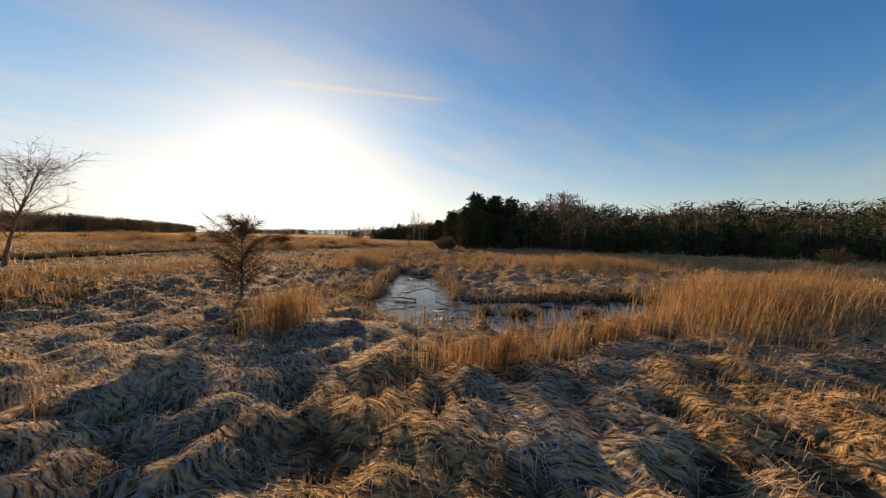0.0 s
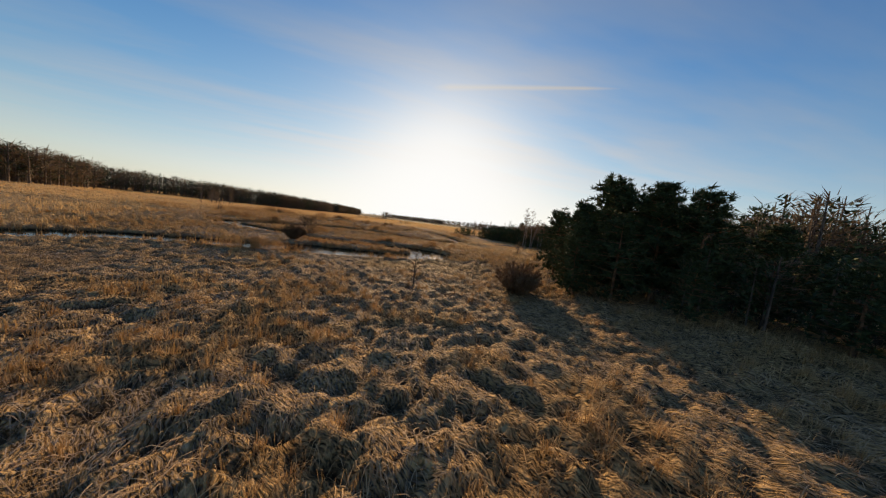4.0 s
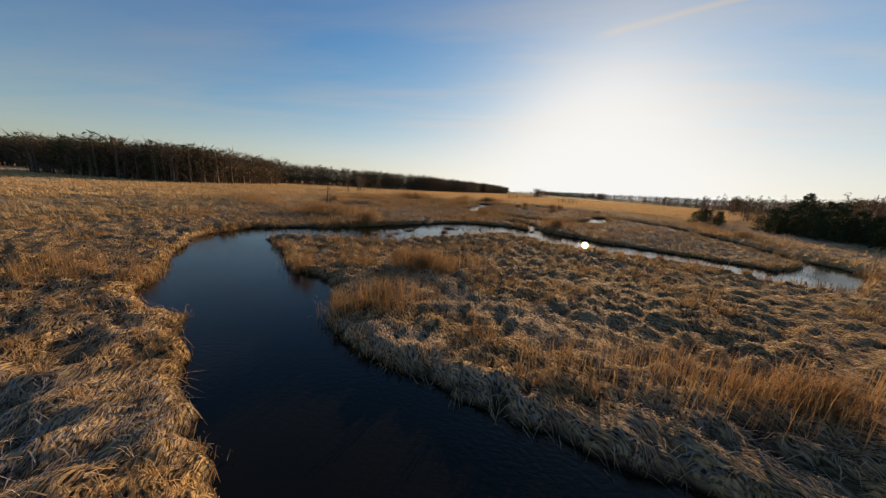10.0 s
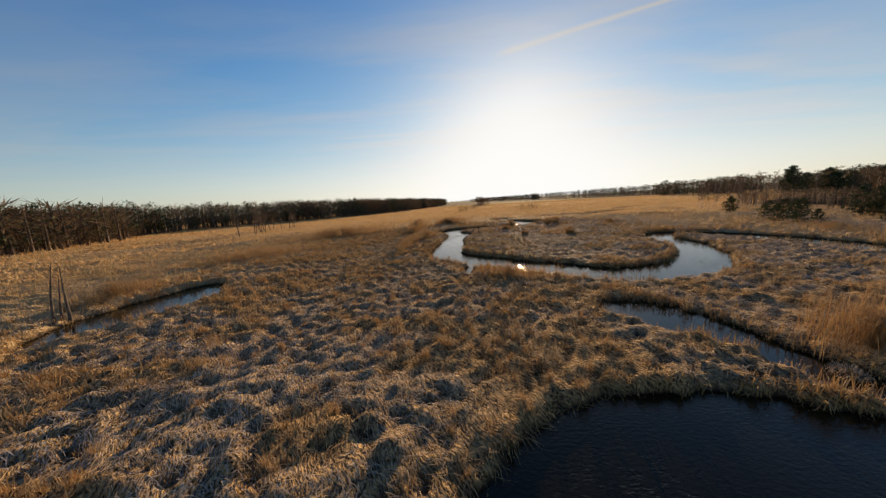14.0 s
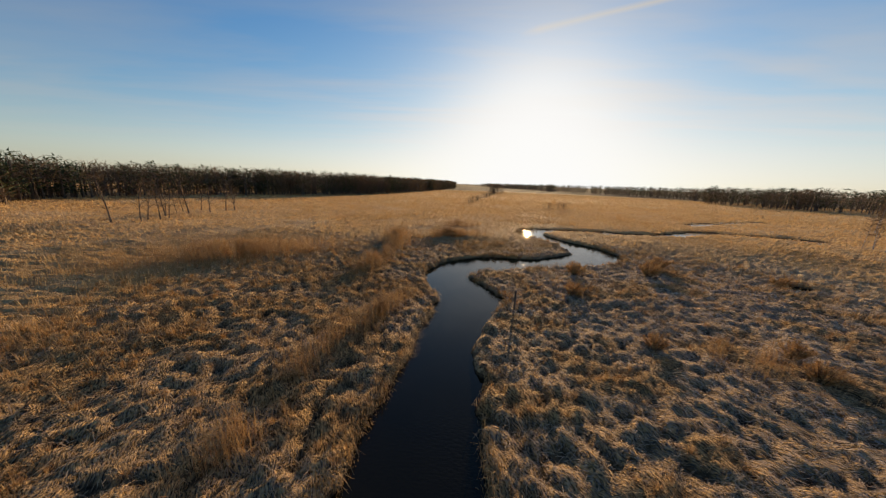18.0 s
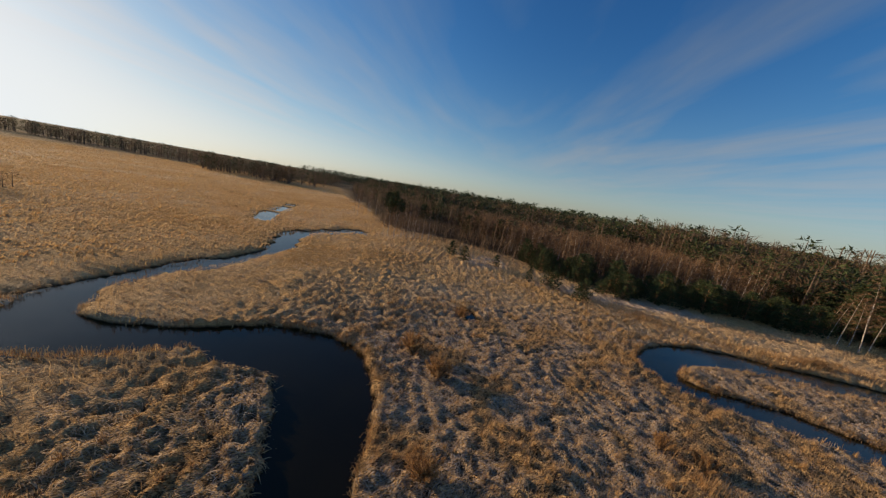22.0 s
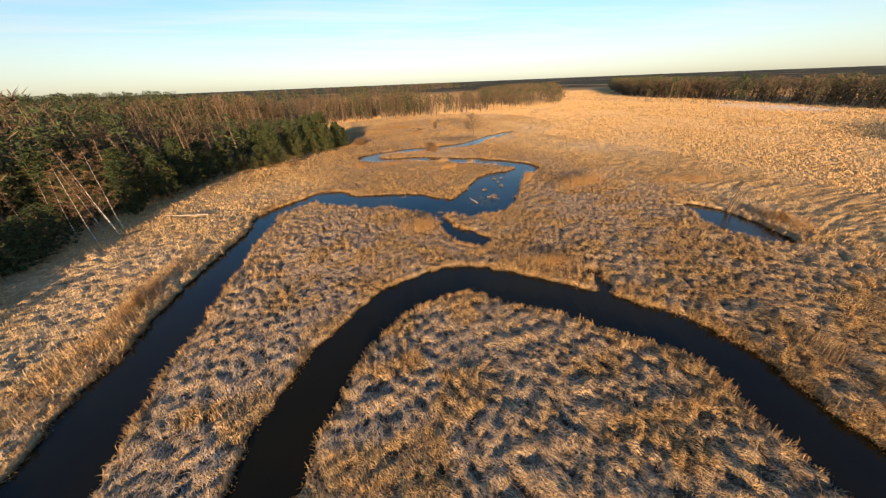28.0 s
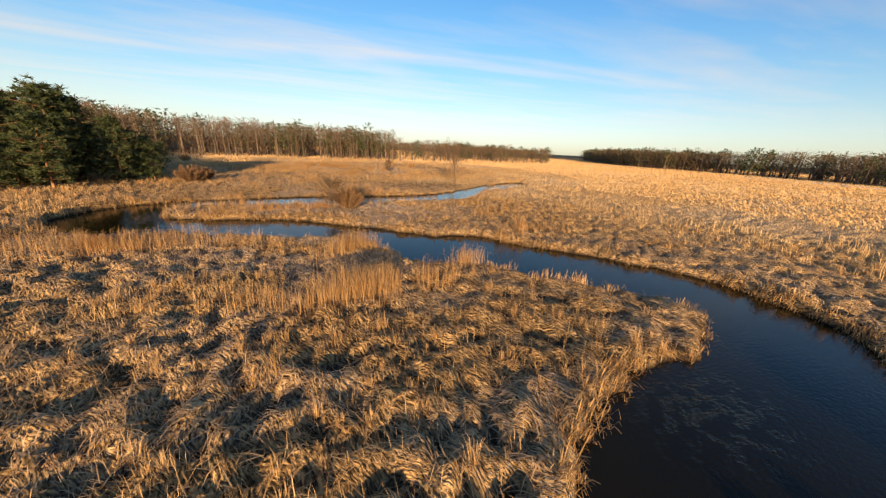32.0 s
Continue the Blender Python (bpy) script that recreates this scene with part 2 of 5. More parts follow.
def ground_material():
    m, N, L, b = material("marsh_ground", 0.95, 0.1)
    wide = noise_node(N, L, 0.045, 5)
    mid = noise_node(N, L, 0.5, 5)
    fine = noise_node(N, L, 4.0, 6)
    straw = ramp_node(N, L, wide, (0.36, (0.76, 0.47, 0.18)), (0.5, (0.83, 0.57, 0.27)), (0.64, (0.86, 0.65, 0.38)))
    clump = ramp_node(N, L, noise_node(N, L, 1.1, 4), (0.38, (0.36, 0.32, 0.28)), (0.62, (1, 1, 1)))
    speck = ramp_node(N, L, fine, (0.32, (0.35, 0.30, 0.26)), (0.6, (1, 1, 1)))
    col = mix_node(N, L, 0.3, straw, clump, "MULTIPLY")
    col = mix_node(N, L, 0.4, col, speck, "MULTIPLY")
    litter = ramp_node(N, L, noise_node(N, L, 26, 4, (1, 0.35, 1)), (0.36, (0.25, 0.21, 0.17)), (0.6, (1, 1, 1)))
    col = mix_node(N, L, 0.4, col, litter, "MULTIPLY")
    # matted straw lying one way on the mounds
    turn = N.new("ShaderNodeVectorRotate")
    turn.rotation_type = "Z_AXIS"
    turn.inputs["Angle"].default_value = -COMB
    sway = N.new("ShaderNodeVectorMath")
    sway.operation = "MULTIPLY_ADD"
    wave = N.new("ShaderNodeTexNoise")
    wave.inputs["Scale"].default_value, wave.inputs["Detail"].default_value = 0.9, 3
    spot = N.new("ShaderNodeNewGeometry").outputs["Position"]
    L.new(spot, wave.inputs["Vector"])
    L.new(wave.outputs["Color"], sway.inputs[0])
    sway.inputs[1].default_value = (0.9, 0.9, 0.9)
    L.new(spot, sway.inputs[2])
    L.new(sway.outputs[0], turn.inputs["Vector"])
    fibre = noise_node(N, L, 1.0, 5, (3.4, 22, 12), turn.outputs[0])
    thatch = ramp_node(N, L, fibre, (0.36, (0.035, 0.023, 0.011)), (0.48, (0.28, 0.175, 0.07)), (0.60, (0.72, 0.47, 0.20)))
    rime = N.new("ShaderNodeAttribute")
    rime.attribute_name = "rime"
    white = mix_node(N, L, 1.0, ramp_node(N, L, noise_node(N, L, 1.0, 4, (7, 42, 20), turn.outputs[0]), (0.48, (0, 0, 0)), (0.64, (0.7, 0.7, 0.7))), rime.outputs["Color"], "MULTIPLY")
    thatch = mix_node(N, L, white, thatch, (0.60, 0.60, 0.60))
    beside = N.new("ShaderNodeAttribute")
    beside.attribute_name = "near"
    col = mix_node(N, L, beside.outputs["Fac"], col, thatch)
    # wet peat in the furrows, with the shade between the tussocks painted in
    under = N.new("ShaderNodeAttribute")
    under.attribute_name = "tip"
    peat_shade = ramp_node(N, L, mid, (0.35, (0.035, 0.025, 0.015)), (0.65, (0.12, 0.083, 0.046)))
    col = mix_node(N, L, under.outputs["Fac"], col, peat_shade)
    # bare mud under the water line
    geo = N.new("ShaderNodeNewGeometry")
    sep = N.new("ShaderNodeSeparateXYZ")
    L.new(geo.outputs["Position"], sep.inputs[0])
    low = N.new("ShaderNodeMapRange")
    low.inputs[1].default_value, low.inputs[2].default_value = 0.02, 0.2
    L.new(sep.outputs[2], low.inputs[0])
    col = mix_node(N, L, low.outputs[0], (0.035, 0.026, 0.018), col)
    # hoar frost lying on two open meadows far off
    for centre, size, most in (((-186, 88), (42, 34), 0.85), ((-176, -6), (14, 26), 0.85), ((39, 93), (3.5, 16), 0.35), ((48, 117), (6, 5), 0.3)):
        d = N.new("ShaderNodeVectorMath")
        d.operation = "SUBTRACT"
        d.inputs[1].default_value = (*centre, 0)
        L.new(geo.outputs["Position"], d.inputs[0])
        e = N.new("ShaderNodeVectorMath")
        e.operation = "DIVIDE"
        e.inputs[1].default_value = (*size, 1e6)
        L.new(d.outputs[0], e.inputs[0])
        q = N.new("ShaderNodeVectorMath")
        q.operation = "LENGTH"
        L.new(e.outputs[0], q.inputs[0])
        r = N.new("ShaderNodeMapRange")
        r.inputs[1].default_value, r.inputs[2].default_value, r.inputs[3].default_value, r.inputs[4].default_value = 0.7, 1.1, most, 0.0
        L.new(q.outputs["Value"], r.inputs[0])
        col = mix_node(N, L, r.outputs[0], col, (0.62, 0.62, 0.63))
    # leaf litter and needles on the floor of the wood
    wood = N.new("ShaderNodeAttribute")
    wood.attribute_name = "wood"
    litter = ramp_node(N, L, noise_node(N, L, 1.3, 5), (0.35, (0.035, 0.026, 0.016)), (0.62, (0.11, 0.08, 0.048)))
    col = mix_node(N, L, wood.outputs["Fac"], col, litter)
    # beyond the built woods the land is covered with forest and a few fields
    far = N.new("ShaderNodeVectorMath")
    far.operation = "LENGTH"
    L.new(geo.outputs["Position"], far.inputs[0])
    reach = N.new("ShaderNodeMapRange")
    reach.inputs[1].default_value, reach.inputs[2].default_value = 330, 520
    L.new(far.outputs["Value"], reach.inputs[0])
    forest = ramp_node(N, L, noise_node(N, L, 0.006, 6), (0.45, (0.03, 0.034, 0.02)), (0.58, (0.075, 0.06, 0.036)), (0.70, (0.30, 0.23, 0.13)))
    col = mix_node(N, L, reach.outputs[0], col, forest)
    L.new(col, b.inputs["Base Color"])
    bump = N.new("ShaderNodeBump")
    bump.inputs["Strength"].default_value, bump.inputs["Distance"].default_value = 1.0, 0.4
    both = N.new("ShaderNodeMath")
    both.operation = "MULTIPLY_ADD"
    both.inputs[1].default_value = 0.5
    L.new(fibre, both.inputs[0]), L.new(noise_node(N, L, 1.0, 6, (3.6, 9.0, 6.0), turn.outputs[0]), both.inputs[2])
    L.new(both.outputs[0], bump.inputs["Height"]), L.new(bump.outputs[0], b.inputs["Normal"])
    return m


def water_material():
    m, N, L, b = material("peaty_water", 0.02, 0.4)
    b.inputs["IOR"].default_value = 1.33
    L.new(ramp_node(N, L, noise_node(N, L, 0.25, 3), (0.3, (0.005, 0.0046, 0.001)), (0.7, (0.009, 0.0078, 0.0018))), b.inputs["Base Color"])
    # a light ruffle everywhere, riffles where the current runs past the log and the spit
    strength = ramp_node(N, L, noise_node(N, L, 0.14, 2), (0.4, (0.1, 0.1, 0.1)), (0.6, (0.34, 0.34, 0.34)))
    spot = N.new("ShaderNodeNewGeometry").outputs["Position"]
    for centre, size in (((-10.9, 64.0, 0), (3.2, 3.6, 1e6)), ((2.6, 28.8, 0), (1.6, 2.6, 1e6)), ((-18, 52, 0), (2.5, 2.0, 1e6))):
        d, e, r = N.new("ShaderNodeVectorMath"), N.new("ShaderNodeVectorMath"), N.new("ShaderNodeMapRange")
        d.operation, e.operation = "SUBTRACT", "DIVIDE"
        d.inputs[1].default_value, e.inputs[1].default_value = centre, size
        q = N.new("ShaderNodeVectorMath")
        q.operation = "LENGTH"
        L.new(spot, d.inputs[0]), L.new(d.outputs[0], e.inputs[0]), L.new(e.outputs[0], q.inputs[0])
        r.inputs[1].default_value, r.inputs[2].default_value, r.inputs[3].default_value, r.inputs[4].default_value = 0.2, 1.0, 1.0, 0.0
        L.new(q.outputs["Value"], r.inputs[0])
        patchy = mix_node(N, L, 1.0, ramp_node(N, L, noise_node(N, L, 2.6, 4), (0.47, (0, 0, 0)), (0.56, (1.6, 1.6, 1.6))), r.outputs[0], "MULTIPLY")
        strength = mix_node(N, L, 1.0, strength, patchy, "ADD")
    bump = N.new("ShaderNodeBump")
    bump.inputs["Distance"].default_value = 0.035
    L.new(strength, bump.inputs["Strength"])
    L.new(noise_node(N, L, 7.0, 4, (1, 1.5, 1)), bump.inputs["Height"])
    L.new(bump.outputs[0], b.inputs["Normal"])
    return m


def ice_material():
    m, N, L, b = material("thin_frosted_ice", 0.3, 0.35)
    n = noise_node(N, L, 1.6, 6)
    rim = N.new("ShaderNodeAttribute")
    rim.attribute_name = "tip"
    clear = ramp_node(N, L, n, (0.4, (0.015, 0.012, 0.008)), (0.7, (0.09, 0.07, 0.045)))
    L.new(mix_node(N, L, rim.outputs["Fac"], clear, (0.5, 0.5, 0.5)), b.inputs["Base Color"])
    L.new(ramp_node(N, L, n, (0.38, (0.12, 0.12, 0.12)), (0.66, (0.42, 0.42, 0.42))), b.inputs["Roughness"])
    bump = N.new("ShaderNodeBump")
    bump.inputs["Strength"].default_value, bump.inputs["Distance"].default_value = 0.5, 0.03
    L.new(noise_node(N, L, 5.0, 5), bump.inputs["Height"]), L.new(bump.outputs[0], b.inputs["Normal"])
    return m


GROUND, WATER, ICE = ground_material(), water_material(), ice_material()


# ---------------------------------------------------------------- mesh helpers
def mesh_tris(name, V, T, mat, smooth=False, tip=None):
    V, T = np.asarray(V, np.float32), np.asarray(T, np.int32)
    me = bpy.data.meshes.new(name)
    me.vertices.add(len(V))
    me.vertices.foreach_set("co", V.ravel())
    me.loops.add(T.size)
    me.loops.foreach_set("vertex_index", T.ravel())
    me.polygons.add(len(T))
    me.polygons.foreach_set("loop_start", np.arange(0, T.size, 3, dtype=np.int32))
    if smooth:
        me.polygons.foreach_set("use_smooth", np.ones(len(T), bool))
    if tip is not None:
        me.attributes.new("tip", "FLOAT", "POINT").data.foreach_set("value", np.asarray(tip, np.float32))
    me.materials.append(mat)
    me.update(calc_edges=True)
    return me


def join(pieces):
    V, T, n = [], [], 0
    for v, t in pieces:
        V.append(v), T.append(np.asarray(t) + n)
        n += len(v)
    return np.concatenate(V), np.concatenate(T)


def tube(points, radii, sides=5):
    """A tapered limb along a bent line."""
    P, R = np.asarray(points, float), np.asarray(radii, float)
    D = np.gradient(P, axis=0)
    D /= np.linalg.norm(D, axis=1)[:, None] + 1e-9
    side = np.cross(D, np.where(np.abs(D[:, 2:]) > 0.9, [[1.0, 0, 0]], [[0, 0, 1.0]]))
    side /= np.linalg.norm(side, axis=1)[:, None] + 1e-9
    up = np.cross(side, D)
    a = np.linspace(0, 2 * np.pi, sides, endpoint=False)
    V = (P[:, None] + R[:, None, None] * (np.cos(a)[None, :, None] * side[:, None] + np.sin(a)[None, :, None] * up[:, None])).reshape(-1, 3)
    T = []
    for i in range(len(P) - 1):
        for k in range(sides):
            p, q, r, s = i * sides + k, i * sides + (k + 1) % sides, (i + 1) * sides + k, (i + 1) * sides + (k + 1) % sides
            T += [(p, q, s), (p, s, r)]
    return V, np.array(T)


def spikes(C, W, width):
    """Slim triangles from the points C along the ways W."""
    C, W = np.asarray(C, float), np.asarray(W, float)
    S = np.cross(W, np.random.normal(size=W.shape))
    S *= (np.asarray(width) / (np.linalg.norm(S, axis=1) + 1e-9))[:, None] if np.ndim(width) else width / (np.linalg.norm(S, axis=1)[:, None] + 1e-9)
    V = np.stack([C + S, C - S, C + W], 1).reshape(-1, 3)
    return V, np.arange(len(V)).reshape(-1, 3)


def spline(rows, step=0.4):
    """Points along a smooth line through rows of numbers."""
    P = np.asarray(rows, float)
    P = np.vstack([2 * P[0] - P[1], P, 2 * P[-1] - P[-2]])
    out = []
    for i in range(1, len(P) - 2):
        a, b, c, d = P[i - 1 : i + 3]
        n = max(2, int(np.linalg.norm((c - b)[:2]) / step))
        t = np.linspace(0, 1, n, endpoint=False)[:, None]
        out.append(0.5 * (2 * b + (c - a) * t + (2 * a - 5 * b + 4 * c - d) * t**2 + (3 * b - a - 3 * c + d) * t**3))
    return np.vstack(out + [P[-2:-1]])


def hash2(ix, iy, seed):
    n = (ix.astype(np.int64) * 374761393 + iy.astype(np.int64) * 668265263 + seed * 974711) & 0x7FFFFFFF
    n = ((n ^ (n >> 13)) * 1274126177) & 0x7FFFFFFF
    return ((n ^ (n >> 16)) & 0xFFFF) / 65535.0


def vnoise(x, y, seed=0):
    """Smooth noise, 0 to 1, one wave a unit."""
    ix, iy = np.floor(x), np.floor(y)
    fx, fy = x - ix, y - iy
    fx, fy = fx * fx * (3 - 2 * fx), fy * fy * (3 - 2 * fy)
    a, b = hash2(ix, iy, seed), hash2(ix + 1, iy, seed)
    c, d = hash2(ix, iy + 1, seed), hash2(ix + 1, iy + 1, seed)
    return (a * (1 - fx) + b * fx) * (1 - fy) + (c * (1 - fx) + d * fx) * fy


# ---------------------------------------------------------------- plan: river, ponds
# x, y and width of the water, along the stream
LOWER_RIVER = [
    (-41.9, 6.9, 3.9), (-33.8, 12.1, 3.8), (-27.5, 17.4, 3.8), (-22.8, 20.9, 4.6), (-18.3, 22.1, 4.6), (-13.6, 22.8, 5.0), (-9.2, 23.5, 6.2), (-5.2,
    23.5, 5.4), (-1.8, 23.7, 4.0), (1.4, 24.4, 3.9), (4.3, 25.8, 4.4), (5.0, 28.6, 5.2), (3.3, 31.4, 5.2), (0.2, 32.2, 4.4), (-2.6, 32.6, 4.3), (-5.8, 33.3, 4.3), (-12.1, 36.2, 3.2), (-15.7, 39.8, 4.9),
    (-17.7, 39.5, 4.6), (-20.3, 42.6, 4.7), (-24.8, 46.6, 4.1), (-25.1, 50.2, 4.5), (-20.9, 53.3, 5.0), (-17.5, 54.9, 8.0), (-14.4, 58.8, 8.1),
    (-11.9, 62.2, 8.1), (-10.1, 64.3, 8.9), (-7.0, 65.6, 6.8), (-3.0, 63.7, 6.2)]
MIDDLE_RIVER = [
    (-3.0, 63.7, 6.2), (1.3, 59.9, 6.3), (8.9, 57.4, 4.4), (12.3, 54.2, 5.4), (14.8, 55.0, 3.8), (19.7, 59.6, 3.0), (19.6, 63.5, 3.0), (20.4, 67.8,
    2.8), (21.3, 77.1, 4.1), (21.5, 83.2, 4.0), (22.0, 87.4, 4.4), (21.2, 93.9, 3.8), (18.9, 98.3, 3.4), (15.6, 100.6, 3.2), (12.9, 98.9, 3.0), (12.2,
    95.4, 3.0), (10.4, 90.2, 3.5), (7.5, 86.0, 3.6), (3.6, 83.0, 4.0), (-1.9, 82.2, 4.1), (-6.6, 85.6, 4.3), (-11.6, 90.1, 4.4), (-14.6, 94.4, 3.9),
    (-14.1, 98.7, 4.3), (-13.6, 103.7, 3.4), (-13.3, 107.4, 3.0), (-11.5, 112.8, 4.5)]
UPPER_RIVER = [
    (-11.5, 112.8, 4.5), (-13.5, 119.4, 3.9), (-9.0, 123.3, 5.2), (-3.3, 124.2, 3.6), (1.0, 125.6, 4.9), (5.3, 128.7, 5.4), (5.3, 132.9, 5.2), (4.6,
    136.6, 2.5), (2.6, 139.9, 3.5), (1.2, 144.2, 4.4), (2.5, 147.6, 3.8), (7.4, 150.4, 3.0), (14.1, 149.8, 2.5), (22.0, 148.5, 2.4), (29.1, 149.2,
    3.1), (36.0, 152.6, 4.0), (42.0, 153.4, 3.4), (48.0, 151.3, 3.0), (54.0, 147.7, 4.6)]
SIDE_WATERS = [
    [(-2.6, 67.2, 1.8), (-2.8, 69.6, 1.4), (-3.2, 71.8, 1.7), (-4.0, 73.8, 3.2), (-5.0, 75.4, 3.2)],
    [(-12.6, 86.8, 0.9), (-13.0, 84.6, 0.5)],
    [(-35.6, 75.4, 1.8), (-35.6, 78, 4.2), (-34.8, 81.5, 5.6), (-35.0, 84.8, 3.2)],
    [(46, 166.5, 3), (56, 172.5, 4), (64, 175.5, 2.6), (77, 181, 3.4)],
    [(-12.3, -8.0, 0.8), (-13.0, -10.0, 2.0), (-14.8, -12.4, 2.4), (-16.2, -15.0, 3.0), (-14.4, -17.3, 2.8), (-11.8, -18.6, 2.3), (-9.6, -19.2, 1.4)],
    [(17.6, 118.4, 1.5), (19.2, 119.2, 1.5)]]

X0, Y0, X1, Y1, CELL = -70.0, -45.0, 100.0, 200.0, 0.25
bank_gap = np.full((int((Y1 - Y0) / CELL) + 1, int((X1 - X0) / CELL) + 1), 8.0)


def carve(rows):
    reach = 7.0
    for x, y, w in spline(rows, 0.3):
        i0, i1 = int((x - w / 2 - reach - X0) / CELL), int((x + w / 2 + reach - X0) / CELL) + 1
        j0, j1 = int((y - w / 2 - reach - Y0) / CELL), int((y + w / 2 + reach - Y0) / CELL) + 1
        i0, j0 = max(i0, 0), max(j0, 0)
        part_ = bank_gap[j0:j1, i0:i1]
        gx = X0 + CELL * np.arange(i0, i0 + part_.shape[1])
        gy = Y0 + CELL * np.arange(j0, j0 + part_.shape[0])
        np.minimum(part_, np.hypot(gx[None] - x, gy[:, None] - y) - w / 2, out=part_)


for rows in (LOWER_RIVER, MIDDLE_RIVER, UPPER_RIVER, *SIDE_WATERS):
    carve(rows)


def gap(x, y):
    """Metres to the nearest water's edge, below 0 in the water; uneven, as a grown bank is."""
    i, j = np.clip((x - X0) / CELL, 0, bank_gap.shape[1] - 1.001), np.clip((y - Y0) / CELL, 0, bank_gap.shape[0] - 1.001)
    a, b = i.astype(int), j.astype(int)
    u, v = i - a, j - b
    g = (bank_gap[b, a] * (1 - u) + bank_gap[b, a + 1] * u) * (1 - v) + (bank_gap[b + 1, a] * (1 - u) + bank_gap[b + 1, a + 1] * u) * v
    g = np.where((x < X0) | (x > X1) | (y < Y0) | (y > Y1), 8.0, g)
    return g + 0.35 * (vnoise(x / 1.7, y / 1.7, 3) - 0.5) + 0.35 * (vnoise(x / 0.6, y / 0.6, 4) - 0.5)


def tussock(x, y):
    """Mounds of matted sedge with narrow furrows between them, 0 to 1, drawn out along the lie of the sedge."""
    c, s = math.cos(COMB), math.sin(COMB)
    wx, wy = vnoise(x / 2.6, y / 2.6, 71) - 0.5, vnoise(x / 2.6, y / 2.6, 72) - 0.5
    u, v = (c * x + s * y + 1.3 * wx) / 0.66, (-s * x + c * y + 1.3 * wy) / 0.43
    iu, iv = np.floor(u), np.floor(v)
    best = np.zeros(np.shape(x))
    for du in (-1, 0, 1):
        for dv in (-1, 0, 1):
            a, b = iu + du, iv + dv
            pu, pv = a + 0.1 + 0.8 * hash2(a, b, 73), b + 0.1 + 0.8 * hash2(a, b, 74)
            tall = 0.45 + 0.55 * hash2(a, b, 75)
            q = (u - pu) ** 2 + (v - pv) ** 2
            np.maximum(best, tall * (1 - q / 0.72), out=best)
    return best


def low_bank(x, y):
    """The flat wet shore south of the lowest bend, 0 to 1."""
    return np.exp(-(((x + 24) / 13) ** 2 + ((y - 11) / 8) ** 2)) + np.exp(-(((x - 1) / 8) ** 2 + ((y - 19) / 5) ** 2))


def height(x, y):
    """The ground's height: a flat marsh with tussocks, cut by the water; its level is 0."""
    g = gap(x, y)
    rise = np.clip((g + 0.35) / 0.75, 0, 1)
    rise = rise * rise * (3 - 2 * rise)
    near = np.clip(1.3 - np.hypot(x, y - 60) / 260, 0.3, 1)
    bumps = (0.45 - 0.3 * low_bank(x, y)) * tussock(x, y) * (0.6 + 0.8 * vnoise(x / 6, y / 6, 77) - 0.3 * np.exp(-((x + 18) ** 2 + (y + 19) ** 2) / 40)) - 0.10 + 0.18 * (vnoise(x / 0.34, y / 0.34, 8) - 0.5) + 0.3 * np.exp(-((x + 20) ** 2 + (y + 20) ** 2) / 40) * (vnoise(x / 0.55, y / 0.55, 9) - 0.5)
    land = 0.20 - 0.1 * low_bank(x, y) + 0.16 * (vnoise(x / 17, y / 17, 5) - 0.5) + bumps * near
    land = np.maximum(land, 0.07)
    return -0.6 + rise * (land + 0.6)


# the stretch of the plan that lies nearest to the stream, where the grass is built blade by blade
SPINE = spline([(-24, -23), (-12, -16), (-2, -5), (1, 8), (-3, 22), (-9, 38), (-14, 54), (-15, 72), (-14, 92), (-13, 110), (-8, 116), (0, 112), (3, 98), (-2, 80), (-8, 62)], 2.0)


def spine_gap(x, y):
    d = np.full(len(x), 1e9)
    for p in SPINE:
        np.minimum(d, np.hypot(x - p[0], y - p[1]), out=d)
    return d


# the eastern wood's edge: y, x
EAST_EDGE = [(-60, 42), (-30, 30), (-12, 20), (2, 17.5), (10, 15), (16, 15), (22, 18.5), (30, 28), (38, 36), (60, 41), (75, 42), (95, 43), (110, 54), (125, 63), (140, 64), (150, 73), (160, 90), (175, 117), (200, 150), (260, 260)]


def east_x(y):
    e = np.array(EAST_EDGE)
    return np.interp(y, e[:, 0], e[:, 1])


def golden(x, y):
    """Patches of taller sedge that the rime has left, 0 to 1."""
    return np.clip((vnoise(x / 2.3, y / 1.7, 61) * 0.7 + vnoise(x / 8, y / 8, 62) * 0.3 - 0.5) / 0.14, 0, 1)


def frost(x, y):
    """How white the rime lies, 0.4 to 1: it stays where the low sun has not yet reached."""
    f = 0.12 + 0.4 * vnoise(x / 9, y / 9, 41)
    for cx, cy, r in ((14, 112, 26), (27, 96, 14), (16, 78, 14), (-18, -20, 12), (-8, 28, 10), (-24, 70, 14)):
        f = f + 0.8 * np.exp(-((x - cx) ** 2 + (y - cy) ** 2) / r**2)
    return np.clip(f, 0, 1) * (1 - 0.8 * golden(x, y))


def axis_line(a, b, step, far):
    inner = np.arange(a, b + step, step)
    grow, s, out = step, step, []
    while grow < far:
        s *= 1.13
        grow += s
        out.append(grow)
    out = np.array(out)
    return np.concatenate([a - out[::-1], inner, inner[-1] + out])


